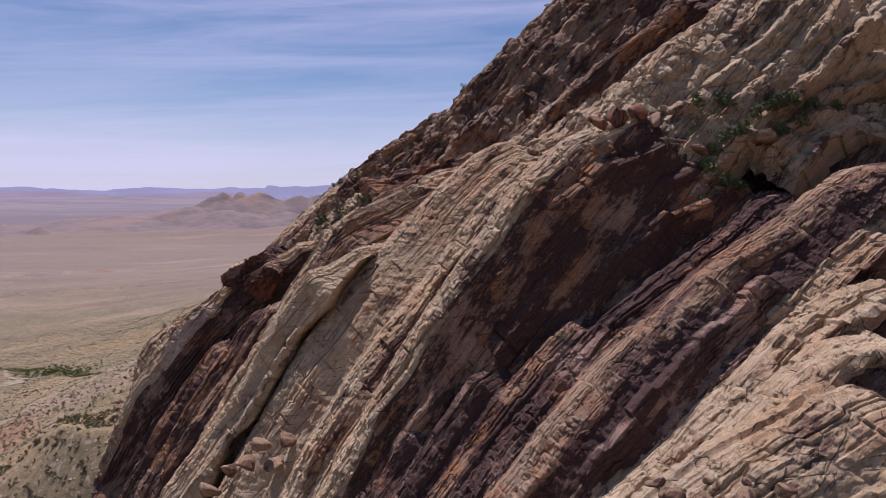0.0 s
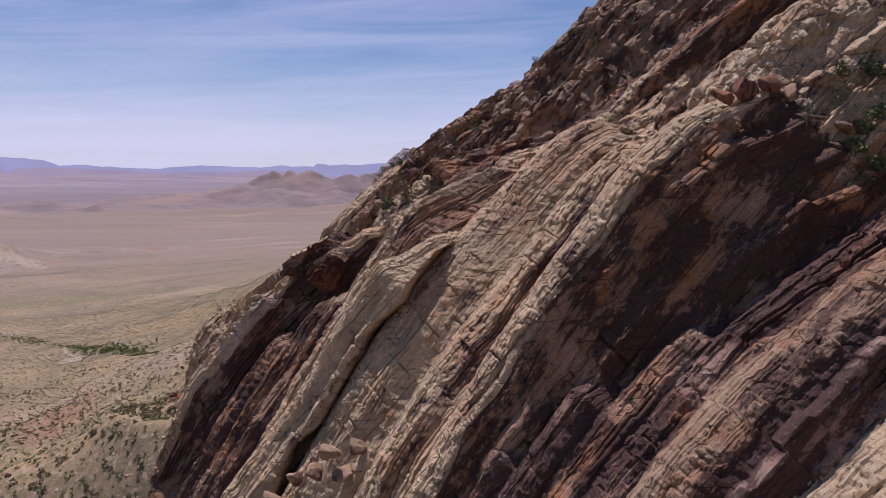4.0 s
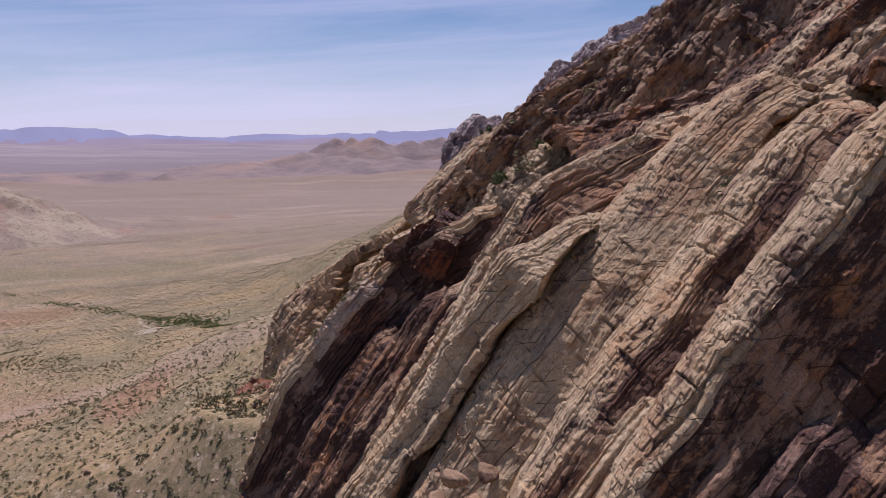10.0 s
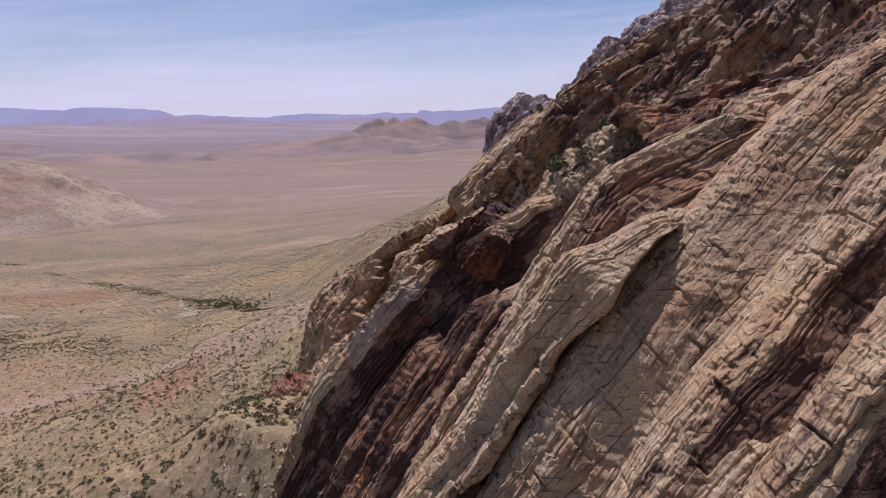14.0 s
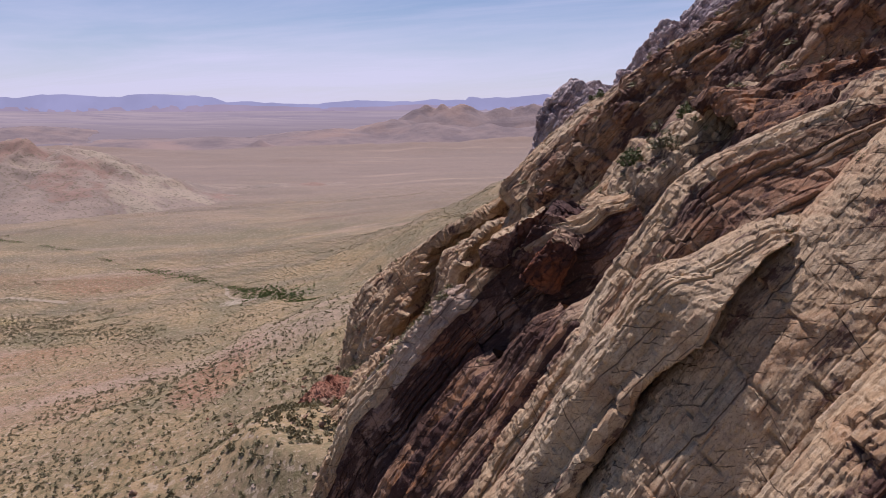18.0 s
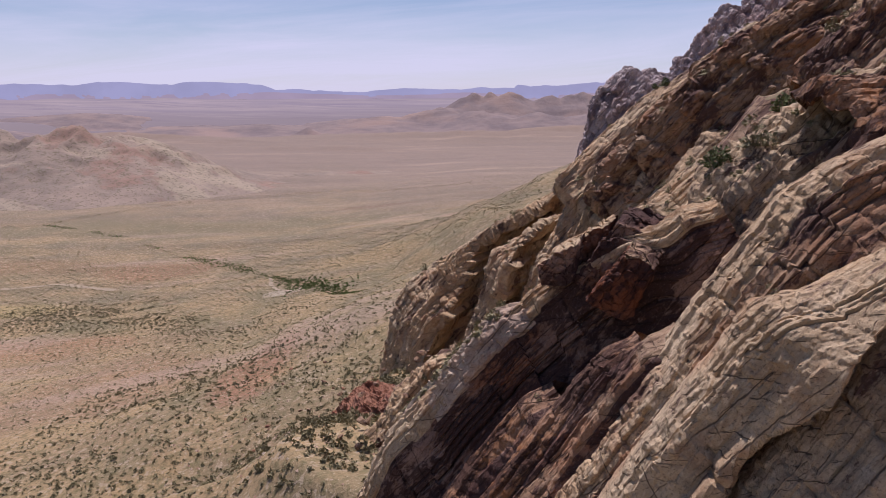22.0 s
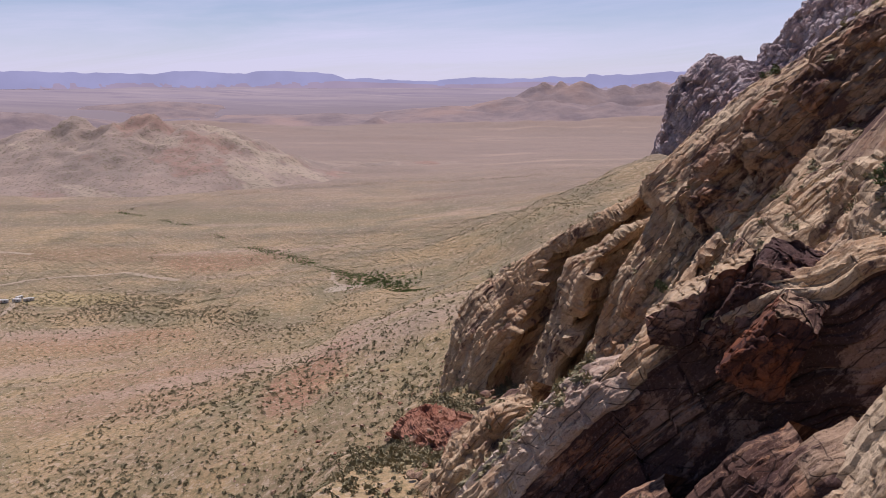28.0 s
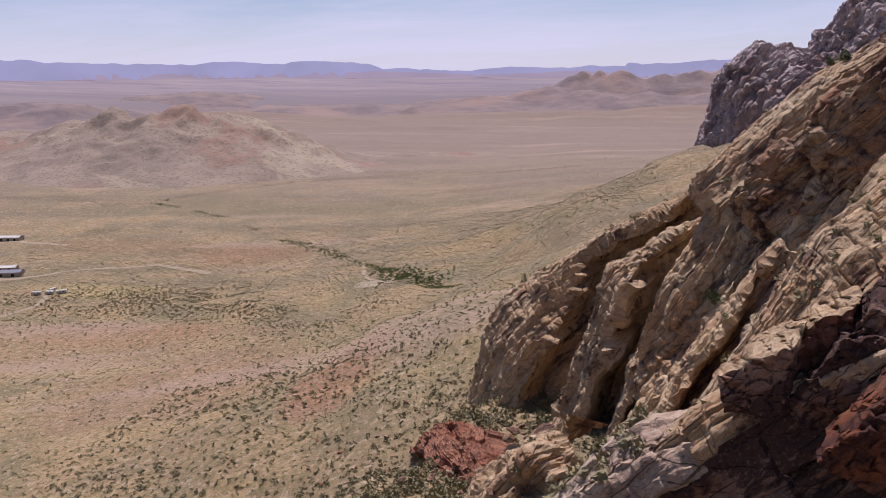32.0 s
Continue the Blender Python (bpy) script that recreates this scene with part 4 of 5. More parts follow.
def far_plain_material():
    m, nt, b = shader("far_plain")
    pos = nt.nodes.new("ShaderNodeTexCoord").outputs["Object"]
    wide = noise_node(nt, pos, 0.0022, 7, 0.62, ((0, 0, 0), (0.35, 1.6, 1.0)))
    thin = noise_node(nt, pos, 0.006, 6, 0.65, ((0, 0, 0), (0.3, 2.2, 1.0)))
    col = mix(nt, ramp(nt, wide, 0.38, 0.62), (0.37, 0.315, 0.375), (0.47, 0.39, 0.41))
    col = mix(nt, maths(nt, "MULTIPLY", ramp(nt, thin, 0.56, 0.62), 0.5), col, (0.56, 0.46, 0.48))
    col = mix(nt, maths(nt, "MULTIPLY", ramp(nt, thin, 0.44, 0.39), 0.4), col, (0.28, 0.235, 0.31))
    # the nearer soil is tan; farther out haze is painted as a lilac glow
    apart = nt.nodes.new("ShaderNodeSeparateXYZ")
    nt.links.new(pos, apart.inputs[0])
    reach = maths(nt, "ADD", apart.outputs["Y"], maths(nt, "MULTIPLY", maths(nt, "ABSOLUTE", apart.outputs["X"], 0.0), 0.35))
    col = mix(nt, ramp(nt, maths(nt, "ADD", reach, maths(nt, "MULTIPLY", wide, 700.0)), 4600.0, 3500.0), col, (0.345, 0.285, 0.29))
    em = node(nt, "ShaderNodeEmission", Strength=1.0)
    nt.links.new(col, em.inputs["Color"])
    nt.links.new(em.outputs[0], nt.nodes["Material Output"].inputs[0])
    return m


az = np.radians(np.linspace(-50, 30, 200))
rows = []
for r in np.linspace(3050, 4640, 60):
    reach = r + 60 * fbm(np.stack([np.degrees(az) * 0.7, az * 0 + r / 300, az * 0], -1), 4, 71)
    x, y = reach * np.sin(az), reach * np.cos(az)
    low = 9 * np.clip(fbm(np.stack([x / 420, y / 260, x * 0], -1), 4, 72), 0, 2) * smoothstep(3050, 3300, r)
    rows.append(np.stack([x, y, plain_z(x, y) + 5 * smoothstep(3040, 3160, r) - 1 + low], -1))
g = np.stack(rows, 0)
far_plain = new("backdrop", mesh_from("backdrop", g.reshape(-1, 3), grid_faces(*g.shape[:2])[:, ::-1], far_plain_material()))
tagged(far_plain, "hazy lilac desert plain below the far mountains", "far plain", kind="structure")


# ---- plants ----
def leaf_material(name, a, b2):
    m, nt, b = shader(name, 0.8)
    rnd_out = nt.nodes.new("ShaderNodeObjectInfo").outputs["Random"]
    isl = nt.nodes.new("ShaderNodeNewGeometry").outputs["Random Per Island"]
    col = mix(nt, isl, a, b2)
    col = mix(nt, maths(nt, "MULTIPLY", rnd_out, 0.4), col, tuple(c * 0.6 for c in a))
    nt.links.new(col, b.inputs["Base Color"])
    return m


SAGE = leaf_material("sage_leaves", (0.185, 0.165, 0.09), (0.33, 0.28, 0.155))
GREEN = leaf_material("green_leaves", (0.075, 0.095, 0.035), (0.15, 0.165, 0.065))
WASHGREEN = leaf_material("wash_leaves", (0.085, 0.12, 0.03), (0.19, 0.23, 0.07))
DRYGRASS = leaf_material("dry_scrub", (0.30, 0.25, 0.13), (0.42, 0.34, 0.19))
WOOD, wt, wb = shader("grey_bark", 0.9)
wcol = mix(wt, ramp(wt, noise_node(wt, wt.nodes.new("ShaderNodeTexCoord").outputs["Object"], 9.0, 4), 0.4, 0.6), (0.14, 0.10, 0.075), (0.22, 0.18, 0.14))
wt.links.new(wcol, wb.inputs["Base Color"])


def leaves(rs, count, radius, size, lumps=5, flat=0.75):
    """Loose leaf tufts round a few lumps, with an uneven outline and gaps: verts and triangles."""
    c = rs.normal(size=(lumps, 3)) * radius * (0.45, 0.45, 0.3) + (0, 0, radius * flat)
    pick = rs.randint(0, lumps, count)
    way = rs.normal(size=(count, 3))
    way /= np.linalg.norm(way, axis=1, keepdims=True)
    mid = c[pick] + way * radius * 0.5 * rs.uniform(0.6, 1.15, (count, 1))
    mid[:, 2] = np.maximum(mid[:, 2], 0.06 * radius)
    a, b = rs.normal(size=(2, count, 3))
    a /= np.linalg.norm(a, axis=1, keepdims=True)
    b /= np.linalg.norm(b, axis=1, keepdims=True)
    sz = size * rs.uniform(0.6, 1.4, (count, 1))
    v = np.stack([mid + a * sz, mid - a * sz * 0.5 + b * sz * 0.7, mid - a * sz * 0.5 - b * sz * 0.7], 1).reshape(-1, 3)
    return v, np.arange(count * 3).reshape(-1, 3)


def stick(a, b, r0, r1, sides=5):
    a, b = np.array(a, dtype=float), np.array(b, dtype=float)
    w = (b - a) / np.linalg.norm(b - a)
    u = np.cross(w, (0.3, 0.9, 0.1))
    u /= np.linalg.norm(u)
    t = np.cross(w, u)
    ang = np.arange(sides) * 2 * math.pi / sides
    ring = np.cos(ang)[:, None] * u + np.sin(ang)[:, None] * t
    v = np.concatenate([a + ring * r0, b + ring * r1])
    f = [(i, (i + 1) % sides, sides + (i + 1) % sides, sides + i) for i in range(sides)]
    return v, np.array(f)


def join(pieces):
    vs, fs, n = [], [], 0
    for v, f in pieces:
        vs.append(v)
        fs.append(np.asarray(f) + n)
        n += len(v)
    return np.concatenate(vs), np.concatenate(fs)


def bush_kind(seed, radius, count, material, label, name="bush"):
    rs = np.random.RandomState(seed)
    top = new(name)
    part = new("foliage", mesh_from("foliage", *leaves(rs, count, radius, radius * 0.17), material, False))
    part.parent = top
    stems = join([stick((0, 0, -0.3), rs.normal(size=3) * radius * (0.4, 0.4, 0.1) + (0, 0, radius * 0.7), 0.05 * radius, 0.02 * radius) for _ in range(5)])
    part = new("stem", mesh_from("stem", *stems, WOOD))
    part.parent = top
    return tagged(top, label, "bush", "brush on the rock face")


def pine_kind(seed, height, label):
    """A small pine: tapered trunk, limbs and a loose crown of tufts."""
    rs = np.random.RandomState(seed)
    top = new("pine_tree")
    trunk = new("trunk", mesh_from("trunk", *join([stick((0, 0, -0.5), (0.1, 0, height * 0.55), 0.035 * height, 0.02 * height, 7), stick((0.1, 0, height * 0.55), (0.0, 0.1, height), 0.02 * height, 0.005 * height, 7)]), WOOD))
    limbs, tufts = [], []
    for i in range(16):
        h = height * (0.22 + 0.74 * i / 15)
        a = rs.uniform(0, 6.28)
        reach = height * 0.26 * (1.1 - 0.8 * i / 15) * rs.uniform(0.6, 1.2)
        end = (math.cos(a) * reach, math.sin(a) * reach, h + reach * 0.3)
        limbs.append(stick((0, 0, h), end, 0.010 * height, 0.004 * height, 4))
        v, f = leaves(rs, 46, height * 0.10, height * 0.022, 4, 0.0)
        tufts.append((v + np.array(end) * 0.85 + (0, 0, h * 0.12 - height * 0.03), f))
    trunk.parent = top
    part = new("branchwork", mesh_from("branchwork", *join(limbs), WOOD))
    part.parent = top
    part = new("crown", mesh_from("crown", *join(tufts), GREEN, False))
    part.parent = top
    return tagged(top, label, "tree", "pines on the rock face")


kinds = [bush_kind(1, 0.8, 150, SAGE, "grey green desert bush rooted in the rock"), bush_kind(2, 1.1, 190, SAGE, "rounded grey green shrub on a rock ledge"),
         bush_kind(3, 0.6, 120, GREEN, "small dark green shrub in a cleft"), bush_kind(4, 1.4, 240, GREEN, "large dark green scrub oak on a ledge")]
pines = [pine_kind(6, 5.0, "small dark green pine on a rock ledge"), pine_kind(7, 7.0, "tall thin pine above the brushy shelf")]

rnd = random.Random(11)
spots = sorted(SPOTS, key=lambda s: rnd.random())
made = 0
for x, y, z, up in spots:
    if made >= 232:
        break
    if up < 0.62 or (y < 190 and rnd.random() < 0.72):
        continue
    k = kinds[rnd.choice((0, 0, 1, 1, 2, 2, 3))]
    sc = rnd.uniform(0.6, 1.25) * (1.5 if y > 190 else 0.8)
    copy_thing(k, Matrix.Translation((x, y, z - 0.15)) @ Matrix.Rotation(rnd.uniform(0, 6.28), 4, "Z") @ Matrix.Scale(sc, 4))
    made += 1
# the brushy shelf near the top of the face
shelf = np.concatenate(RIB_POINTS)
shelf = shelf[(np.abs(shelf[:, 1] - 100) < 6) & (shelf[:, 0] > 58) & (shelf[:, 0] < 96) & (shelf[:, 2] < 14)]
for i in range(60):
    u = rnd.random()
    x, y = 69 + 23 * u + rnd.uniform(-2, 2), 100 + rnd.uniform(-4, 4)
    close = shelf[(np.abs(shelf[:, 0] - x) < 0.8) & (np.abs(shelf[:, 1] - y) < 0.8)]
    if not len(close):
        continue
    copy_thing(kinds[rnd.choice((1, 2, 3, 3))], Matrix.Translation((x, y, close[:, 2].max() - 0.2)) @ Matrix.Rotation(rnd.uniform(0, 6.28), 4, "Z") @ Matrix.Scale(rnd.uniform(0.8, 1.3), 4))
for i, ob in enumerate(kinds):
    ob.matrix_basis = Matrix.Translation(spots[-1 - i][:3])
pines[0].matrix_basis = Matrix.Translation((46.1, 141, -9.0))
pines[1].matrix_basis = Matrix.Translation((102, 102.5, 11.0))
copy_thing(pines[0], Matrix.Translation((64.2, 101, 7.0)) @ Matrix.Scale(0.5, 4))


# ---- scrub and stones over talus and plain ----
def scatter(name, label, category, material, place, template, seed, smooth=False):
    """One object of many small pieces: place gives x, y, size; each is a turned copy of one of the templates."""
    rs = np.random.RandomState(seed)
    x, y, size = place
    z = surface_z(x, y)
    vs, fs, n = [], [], 0
    which = rs.randint(0, len(template), len(x))
    for k, (tv, tf) in enumerate(template):
        m = np.where(which == k)[0]
        a = rs.uniform(0, 6.28, len(m))
        c, s = np.cos(a), np.sin(a)
        v = tv[None] * size[m][:, None, None]
        v = np.stack([v[..., 0] * c[:, None] - v[..., 1] * s[:, None], v[..., 0] * s[:, None] + v[..., 1] * c[:, None], v[..., 2]], -1)
        v += np.stack([x[m], y[m], z[m] - 0.08], -1)[:, None]
        vs.append(v.reshape(-1, 3))
        fs.append((tf[None] + (np.arange(len(m)) * len(tv))[:, None, None]).reshape(-1, tf.shape[1]) + n)
        n += len(m) * len(tv)
    ob = new(name, mesh_from(name, np.concatenate(vs), np.concatenate(fs), material, smooth))
    return tagged(ob, label, category, kind="stuff")


rs = np.random.RandomState(21)
tuft = [leaves(np.random.RandomState(40 + i), 30, 1.0, 0.42, 4, 0.55) for i in range(6)]
small = [leaves(np.random.RandomState(60 + i), 12, 1.0, 0.6, 3, 0.5) for i in range(5)]


def field(n, y0, y1, x0, x1, seed, clump=60.0, keep=0.0):
    """Scattered places that thin out in patches; nearer ground gets more."""
    r = np.random.RandomState(seed)
    y = y0 + (y1 - y0) * r.uniform(0, 1, n) ** 1.35
    x = x0 + (x1 - x0) * r.uniform(0, 1, n)
    dens = fbm(np.stack([x / clump, y / (clump * 0.7), x * 0], -1), 3, seed)
    inside = x < np.interp(y, NOSE_Y, NOSE_X) - 30 - 40 * r.uniform(0, 1, n)
    ok = (dens > keep + r.uniform(-1.3, 0.4, n)) & inside
    return x[ok], y[ok], r.uniform(0.5, 1.2, n)[ok]


high = [q for q in spots if q[1] > 185 and q[1] < 420 and q[3] > 0.5][:1500]
turned_tufts = []
for i, (x, y, z, up) in enumerate(high):
    tv, tf = tuft[i % len(tuft)]
    turned_tufts.append((tv * rnd.uniform(0.45, 1.2) * (1, 1, 0.85) + (x, y, z - 0.15), tf))
cleft_brush = new("cleft_brush", mesh_from("cleft_brush", *join(turned_tufts), SAGE, False))
tagged(cleft_brush, "olive brush rooted in clefts and ledges of the rock", "brush", kind="stuff")
x, y, s = field(9500, 175, 440, -190, 40, 31, 40, -0.1)
scatter("talus_brush", "grey green brush over the talus slope", "brush", SAGE, (x, y, s ** 1.5 * 0.8), tuft, 1)
x, y, s = field(1700, 236, 345, -42, 0, 35, 22, -0.3)
x, y = x + rs.normal(size=len(x)) * 9, y + rs.normal(size=len(x)) * 14
scatter("gully_brush", "dark green brush crowding the talus below the rock", "brush", SAGE, (x, y, s ** 1.5 * 1.15), tuft, 8)
x, y, s = field(46000, 230, 900, -520, 60, 32, 200, 0.0)
scatter("desert_scrub", "sparse olive desert scrub over the plain", "scrub", SAGE, (x, y, s ** 2 * 0.52), small, 2)
sparse = [leaves(np.random.RandomState(80 + i), 8, 1.0, 0.5, 2, 0.4) for i in range(4)]
FARLEAF = leaf_material("far_scrub_leaves", (0.22, 0.19, 0.12), (0.40, 0.34, 0.21))
x, y, s = field(42000, 700, 1500, -760, 160, 37, 300, 0.0)
scatter("far_scrub", "dotted olive scrub far across the plain", "scrub", FARLEAF, (x, y, s ** 2 * 0.6), sparse, 9)
x, y, s = field(24000, 260, 900, -520, 60, 33, 50, 0.0)
scatter("dry_scrub", "pale dry scrub and grass on the plain", "scrub", DRYGRASS, (x, y, s * 0.5), small, 3)
# a belt of taller brush along the near wash, and the green wash itself
u = rs.uniform(0, 1, 1900)
u = np.where((u < 0.74) & (np.sin(u * 47) + 0.6 * np.sin(u * 113) < 0.1), rs.uniform(0.4, 0.98, 1900), u)
node_u = (0, 0.2, 0.4, 0.5, 0.65, 0.78, 0.86, 1)
wx, wy = np.interp(u, node_u, (-543, -403, -288, -238, -172, -133, -110, -80)), np.interp(u, node_u, (1036, 951, 832, 787, 704, 654, 620, 578))
spread = 3.2 + 8 * np.exp(-((u - 0.82) / 0.06) ** 2) + 4 * np.exp(-((u - 0.5) / 0.06) ** 2)
scatter("wash_trees", "line of green brush along a dry wash", "brush", WASHGREEN, (wx + rs.normal(size=1900) * spread, wy + rs.normal(size=1900) * spread, rs.uniform(0.25, 0.7, 1900) * (0.7 + spread / 9)), tuft, 4)
n = 5200
u = rs.uniform(0, 1, n)
bx = np.interp(u, (0, 0.3, 0.65, 1), (-470, -340, -248, -130)) + rs.normal(size=n) * 16
by = np.interp(u, (0, 0.3, 0.65, 1), (590, 625, 619, 535)) + rs.normal(size=n) * 26
ok = fbm(np.stack([bx / 40, by / 22, bx * 0], -1), 3, 77) > -0.25
scatter("brush_belt", "belt of dark olive brush across the plain", "brush", SAGE, (bx[ok], by[ok], rs.uniform(0.3, 0.85, ok.sum())), tuft, 5)
n = 1500
u = rs.uniform(0, 1, n)
wx = np.interp(u, (0, 0.3, 0.45, 0.7, 1), (-800, -560, -480, -300, 0)) + rs.normal(size=n) * 5
wy = np.interp(u, (0, 0.3, 0.45, 0.7, 1), (1060, 1030, 1160, 1330, 1350)) + rs.normal(size=n) * 12 + 10 * np.sin(wx / 40)
scatter("far_wash_brush", "dark dotted line of brush along a far wash", "brush", SAGE, (wx, wy, rs.uniform(0.3, 0.8, n)), small, 6)


def stone_template(seed):
    r = np.random.RandomState(seed)
    v = np.array([(1, 0, 0), (0, 1, 0), (-1, 0, 0), (0, -1, 0), (0.1, 0, 0.8), (0, 0, -0.4)]) * r.uniform(0.6, 1.2, (6, 3))
    f = np.array([(0, 1, 4), (1, 2, 4), (2, 3, 4), (3, 0, 4), (1, 0, 5), (2, 1, 5), (3, 2, 5), (0, 3, 5)])
    return v, f


stones = [stone_template(i) for i in range(5)]
STONE, st, sb = shader("loose_stone", 0.95)
scol = mix(st, st.nodes.new("ShaderNodeNewGeometry").outputs["Random Per Island"], (0.50, 0.40, 0.30), (0.34, 0.20, 0.14))
st.links.new(scol, sb.inputs["Base Color"])
x, y, s = field(9000, 180, 560, -330, 40, 34, 50, 0.05)
scatter("loose_stones", "pale loose stones strewn over talus and plain", "stones", STONE, (x, y, s ** 2 * 0.55), stones, 7)


# ---- boulders ----
def boulder_mesh(seed, material):
    """A weathered block: a rounded lump cut by a few flat faces."""
    r = np.random.RandomState(seed)
    th, ph = np.meshgrid(np.linspace(0, 2 * math.pi, 25)[:-1], np.linspace(0.02, math.pi - 0.02, 15), indexing="ij")
    p = np.stack([np.cos(th) * np.sin(ph), np.sin(th) * np.sin(ph), np.cos(ph)], -1)
    for _ in range(13):
        n = r.normal(size=3)
        n /= np.linalg.norm(n)
        h = r.uniform(0.38, 0.72)
        over = np.maximum((p @ n) - h, 0)
        p = p - over[..., None] * n * 0.9
    p = p * (1.25 + 0.16 * fbm(p * 2.6 + seed, 4, seed, 0.6))[..., None] * (1.0, 0.85, 0.72)
    idx = np.arange(24 * 15).reshape(24, 15)
    nxt = np.roll(idx, -1, 0)
    f = np.stack([idx[:, :-1], idx[:, 1:], nxt[:, 1:], nxt[:, :-1]], -1).reshape(-1, 4)
    return mesh_from("boulder", p.reshape(-1, 3), f, material)


LOOSE = rock_material("boulder_sandstone", (0.35, 0.235, 0.15), (0.29, 0.17, 0.10), (0.09, 0.045, 0.04), 0.54, 0.35)
pale_blocks = [boulder_mesh(i, LOOSE) for i in range(5)]
red_blocks = [boulder_mesh(20 + i, RED) for i in range(3)]
rnd = random.Random(31)


def boulder(x, y, z, size, meshes, label):
    ob = new("boulder", rnd.choice(meshes))
    ob.matrix_basis = Matrix.Translation((x, y, z)) @ Euler((rnd.uniform(-0.5, 0.5), rnd.uniform(-0.5, 0.5), rnd.uniform(0, 6.28))).to_matrix().to_4x4() @ Matrix.Diagonal((size, size * rnd.uniform(0.75, 1.1), size * rnd.uniform(0.7, 1.1), 1))
    tagged(ob, label, "boulder", "boulders")


# a gully of pale blocks below the dark prow
for i in range(36):
    u = rnd.random()
    x, y, z = np.interp(u, (0, 0.45, 1), (-17, -27, -41)), np.interp(u, (0, 0.45, 1), (226, 221, 203)), np.interp(u, (0, 0.45, 1), (-48, -60, -80))
    boulder(x + rnd.gauss(0, 2.6), y + rnd.gauss(0, 3.5), z + 0.8 + rnd.gauss(0, 0.9), rnd.uniform(0.4, 1.1), pale_blocks, "pale angular boulder in the gully below the prow")
for i in range(10):
    u = i / 9
    boulder(-41 + 12 * u + rnd.gauss(0, 1.5), 306 - 28 * u + rnd.gauss(0, 1.5), -85 - 5 * u + rnd.gauss(0, 1), rnd.uniform(0.8, 2.0), red_blocks, "red sandstone boulder on the talus")
# rounded blocks leaning on the pale ribs
for x, y, z, s in ((7.4, 139, -45.5, 2.0), (11.8, 139.2, -45.0, 1.8), (9.3, 139, -49, 2.4), (4.6, 139.5, -48.5, 2.2), (1.4, 140.5, -50.0, 1.8), (13.5, 139.5, -48.5, 1.8), (-2.0, 141.5, -54, 2.2)):
    boulder(x, y, z, s, pale_blocks, "white rounded boulder leaning on a rock rib")
for i in range(16):
    boulder(40 + rnd.uniform(-5, 12), 55.5 + rnd.uniform(-1.5, 2), -25 + rnd.uniform(-2.5, 0.5), rnd.uniform(0.4, 1.2), pale_blocks, "small pale boulder on the lowest slab")
for x, y, z, s, m in ((78.5, 99, 9.0, 3.6, pale_blocks), (85, 99, 8.5, 2.4, pale_blocks), (58.5, 106, 12.0, 1.8, red_blocks), (55.5, 106.2, 10.8, 1.6, red_blocks), (61.5, 105.4, 12.6, 1.9, red_blocks), (64.5, 104.6, 11.2, 1.6, pale_blocks), (70, 101, 7.0, 1.7, pale_blocks), (92, 98, 10, 2.0, pale_blocks)):
    boulder(x, y, z, s, m, "weathered block resting on the brushy shelf")
for i in range(60):
    x, y = rnd.uniform(-90, -20), rnd.uniform(215, 400)
    z = float(surface_z(np.array([x]), np.array([y]))[0])
    if z < -70:
        boulder(x, y, z + 0.2, rnd.uniform(0.5, 1.3), pale_blocks if rnd.random() < 0.7 else red_blocks, "loose boulder on the brushy talus")


# ---- tracks, sheds and vehicles on the plain ----
def plain_material(name, colour, rough=0.7, metal=0.0):
    m, nt, b = shader(name, rough)
    pos = nt.nodes.new("ShaderNodeTexCoord").outputs["Object"]
    col = mix(nt, ramp(nt, noise_node(nt, pos, 1.5, 4), 0.35, 0.65), colour, tuple(c * 0.8 for c in colour))
    nt.links.new(col, b.inputs["Base Color"])
    b.inputs["Metallic"].default_value = metal
    return m


DUST = plain_material("pale_dust", (0.38, 0.30, 0.21), 0.95)
WHITE = plain_material("white_paint", (0.62, 0.59, 0.54), 0.55)
ROOF = plain_material("grey_metal_roof", (0.24, 0.24, 0.27), 0.5, 0.3)
WALL = plain_material("tan_plaster", (0.45, 0.36, 0.27), 0.9)
DARK = plain_material("dark_rubber_glass_shade", (0.03, 0.03, 0.03), 0.8)


def track(nodes, width):
    """A dirt track draped over the ground."""
    pts = np.array([(x, y, 0) for x, y in nodes], dtype=float)
    s, line = resample(pts, 4.0)
    line[:, 0] += 1.2 * vnoise(np.stack([s / 18, s * 0, s * 0], -1), 4)
    way = np.gradient(line, axis=0)
    side = np.stack([-way[:, 1], way[:, 0], way[:, 2] * 0], -1)
    side /= np.linalg.norm(side, axis=1, keepdims=True) + 1e-9
    rows = []
    for k in (-1, -0.5, 0, 0.5, 1):
        p = line + side * k * width / 2 * (1 + 0.3 * vnoise(np.stack([s / 9, s * 0 + k, s * 0], -1), 6))[:, None]
        p[:, 2] = surface_z(p[:, 0], p[:, 1]) + 0.22
        rows.append(p)
    g = np.stack(rows, 1)
    ob = new("road", mesh_from("road", g.reshape(-1, 3), grid_faces(*g.shape[:2]), DUST))
    tagged(ob, "pale dirt track across the desert plain", "track", kind="structure")


track(((-420, 560), (-398, 581), (-388, 602), (-395, 623), (-402, 634)), 4)
track(((-520, 640), (-454, 682), (-433, 698), (-362, 727), (-300, 700)), 5)
track(((-620, 780), (-564, 806), (-500, 800)), 6)
track(((-170, 700), (-160, 665), (-148, 640), (-128, 618)), 2.5)


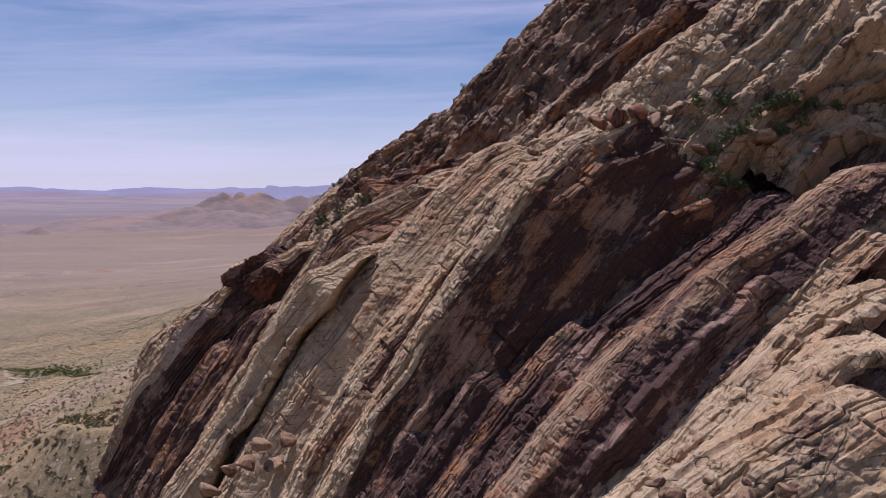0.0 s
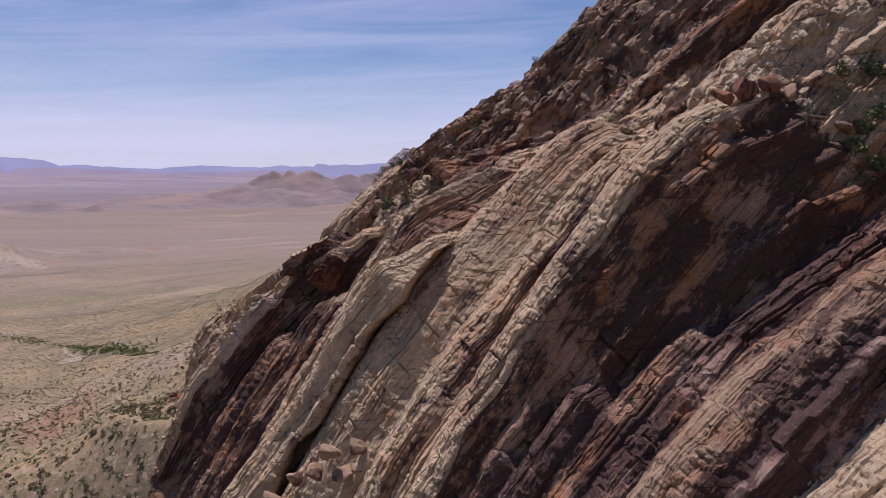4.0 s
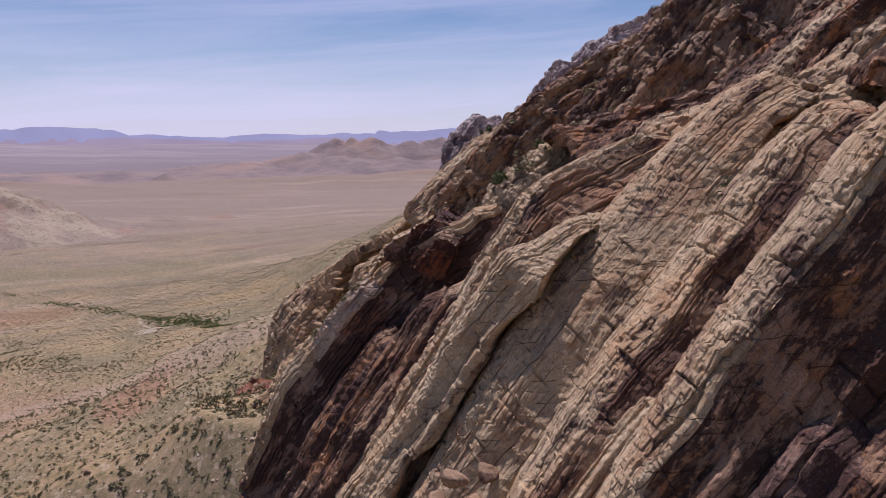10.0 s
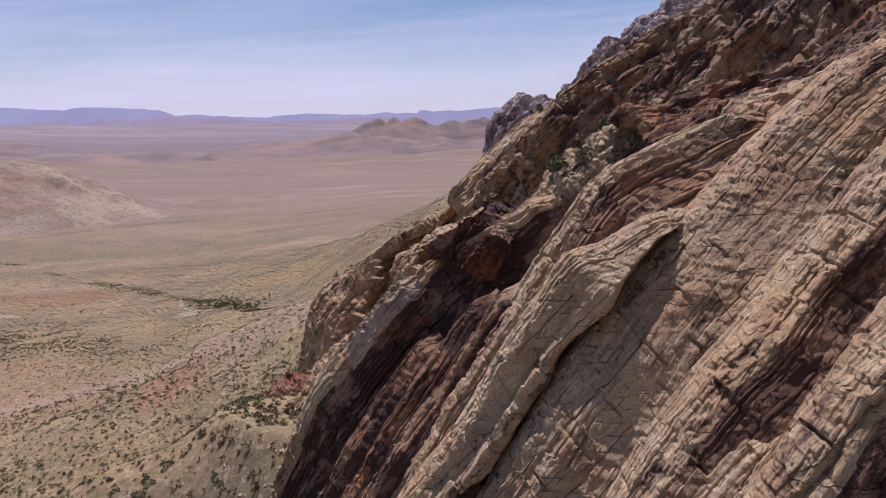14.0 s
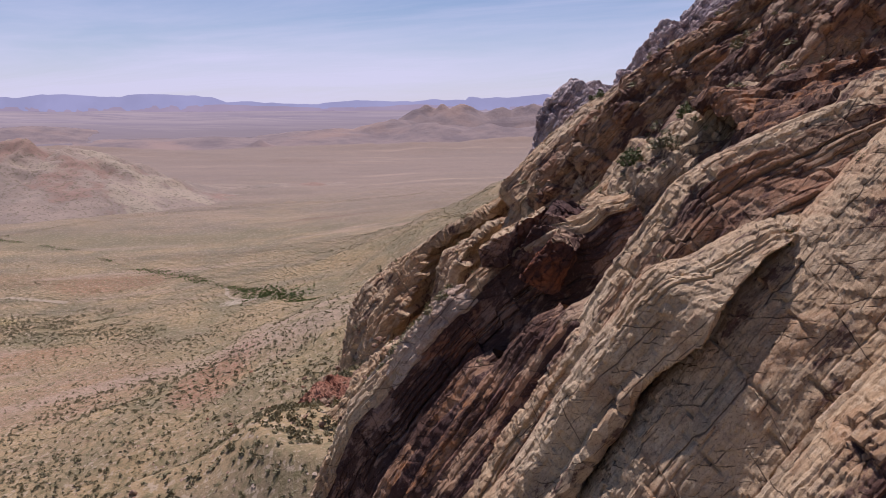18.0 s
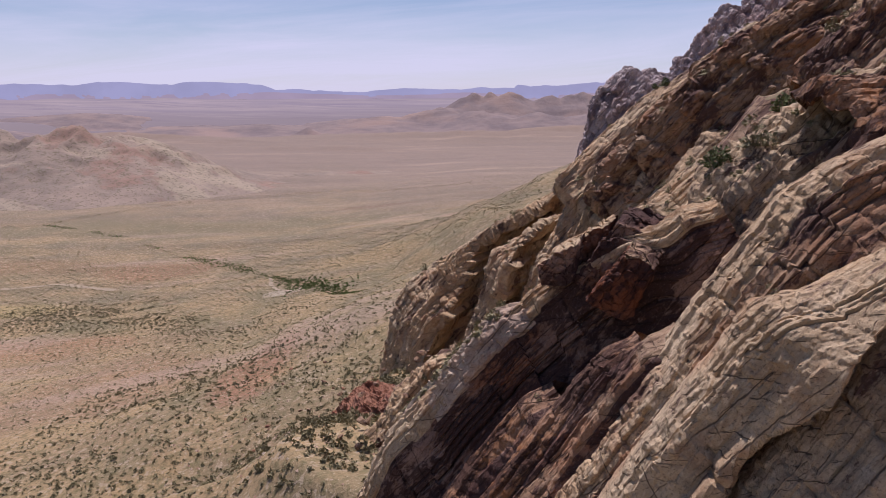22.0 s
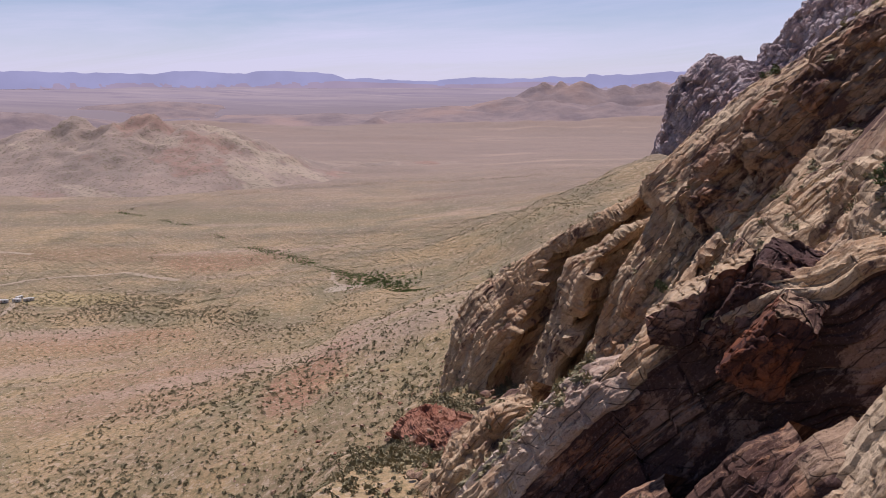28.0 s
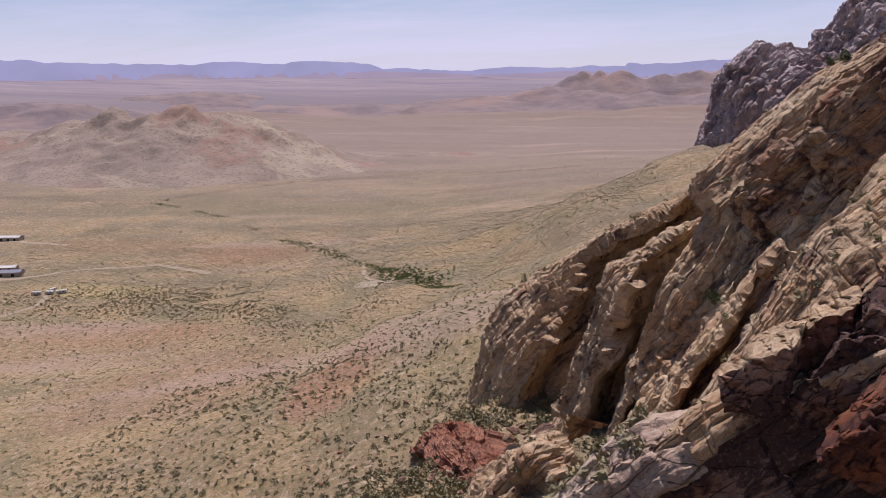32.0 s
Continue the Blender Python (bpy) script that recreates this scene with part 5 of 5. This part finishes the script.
def box(size, at, bevel=0.06):
    bm = bmesh.new()
    bmesh.ops.create_cube(bm, size=1.0, matrix=Matrix.Translation(at) @ Matrix.Diagonal((*size, 1)))
    bmesh.ops.bevel(bm, geom=bm.edges[:], offset=bevel, segments=1, affect="EDGES")
    return bm


def part(name, bm, material, parent, label=""):
    me = bpy.data.meshes.new(name)
    bm.to_mesh(me)
    bm.free()
    me.materials.append(material)
    ob = new(name, me)
    ob.parent = parent
    return tagged(ob, label)


def placed(ob, x, y, turn):
    z = float(surface_z(np.array([float(x)]), np.array([float(y)]))[0])
    ob.matrix_basis = Matrix.Translation((x, y, z - 0.05)) @ Matrix.Rotation(radians(turn), 4, "Z")
    return ob


def shed(x, y, turn, length, depth, height, roof_mat, label):
    top = new("shed")
    part("wall", box((length, 0.3, height), (0, -depth / 2, height / 2)), WALL, top)
    part("wall", box((length, 0.3, height), (0, depth / 2, height / 2)), WALL, top)
    part("wall", box((0.3, depth, height), (-length / 2, 0, height / 2)), WALL, top)
    part("wall", box((0.3, depth, height), (length / 2, 0, height / 2)), WALL, top)
    for sgn in (-1, 1):
        bm = box((length + 1.2, depth / 2 + 1.0, 0.18), (0, 0, 0))
        bmesh.ops.transform(bm, matrix=Matrix.Translation((0, sgn * depth / 4, height + depth * 0.06)) @ Matrix.Rotation(-sgn * 0.22, 4, "X"), verts=bm.verts)
        part("roof", bm, roof_mat, top)
    # dark panels on the wall stand for the shade inside open doorways
    for k in (-0.3, 0.0, 0.3):
        part("door", box((2.4, 0.12, 2.6), (k * length, -depth / 2 - 0.2, 1.3)), DARK, top, "dark panel painted as a shaded open doorway")
    placed(top, x, y, turn)
    tagged(top, label, "shed", "ranch sheds")


shed(-478, 684, 20, 30, 11, 3.6, ROOF, "long ranch shed with a blue grey metal roof")
shed(-492, 700, 20, 24, 9, 3.4, WHITE, "white roofed ranch shed beside a dirt yard")
shed(-572, 812, 10, 22, 10, 4.0, WHITE, "white roofed ranch house on the plain")
shed(-600, 800, 30, 16, 9, 3.6, ROOF, "small ranch shed with a grey metal roof")


def wheel(r, at):
    bm = bmesh.new()
    bmesh.ops.create_cone(bm, cap_ends=True, segments=14, radius1=r, radius2=r, depth=0.25, matrix=Matrix.Translation(at) @ Matrix.Rotation(radians(90), 4, "X"))
    return bm


def trailer(x, y, turn, length, label):
    top = new("trailer")
    part("body", box((length, 2.4, 2.3), (0, 0, 1.7), 0.25), WHITE, top)
    part("roof_vent", box((0.8, 0.8, 0.25), (0.5, 0, 2.95)), WHITE, top)
    part("window", box((1.2, 0.06, 0.7), (length * 0.2, -1.21, 2.0), 0.02), DARK, top, "dark glazed window")
    part("door", box((0.8, 0.06, 1.8), (-length * 0.15, -1.21, 1.6), 0.02), WALL, top)
    for sx in (-0.5, 0.5):
        for sy in (-1.05, 1.05):
            part("wheel", wheel(0.36, (sx, sy, 0.36)), DARK, top)
    placed(top, x, y, turn)
    tagged(top, label, "trailer", "parked trailers")


for dx, dy, turn, length in ((0, 0, 15, 7), (9, 3, 5, 6.5), (16, 7, 30, 7.5), (6, 10, 80, 6)):
    trailer(-408 + dx, 632 + dy, turn, length, "white travel trailer parked on bare dust")
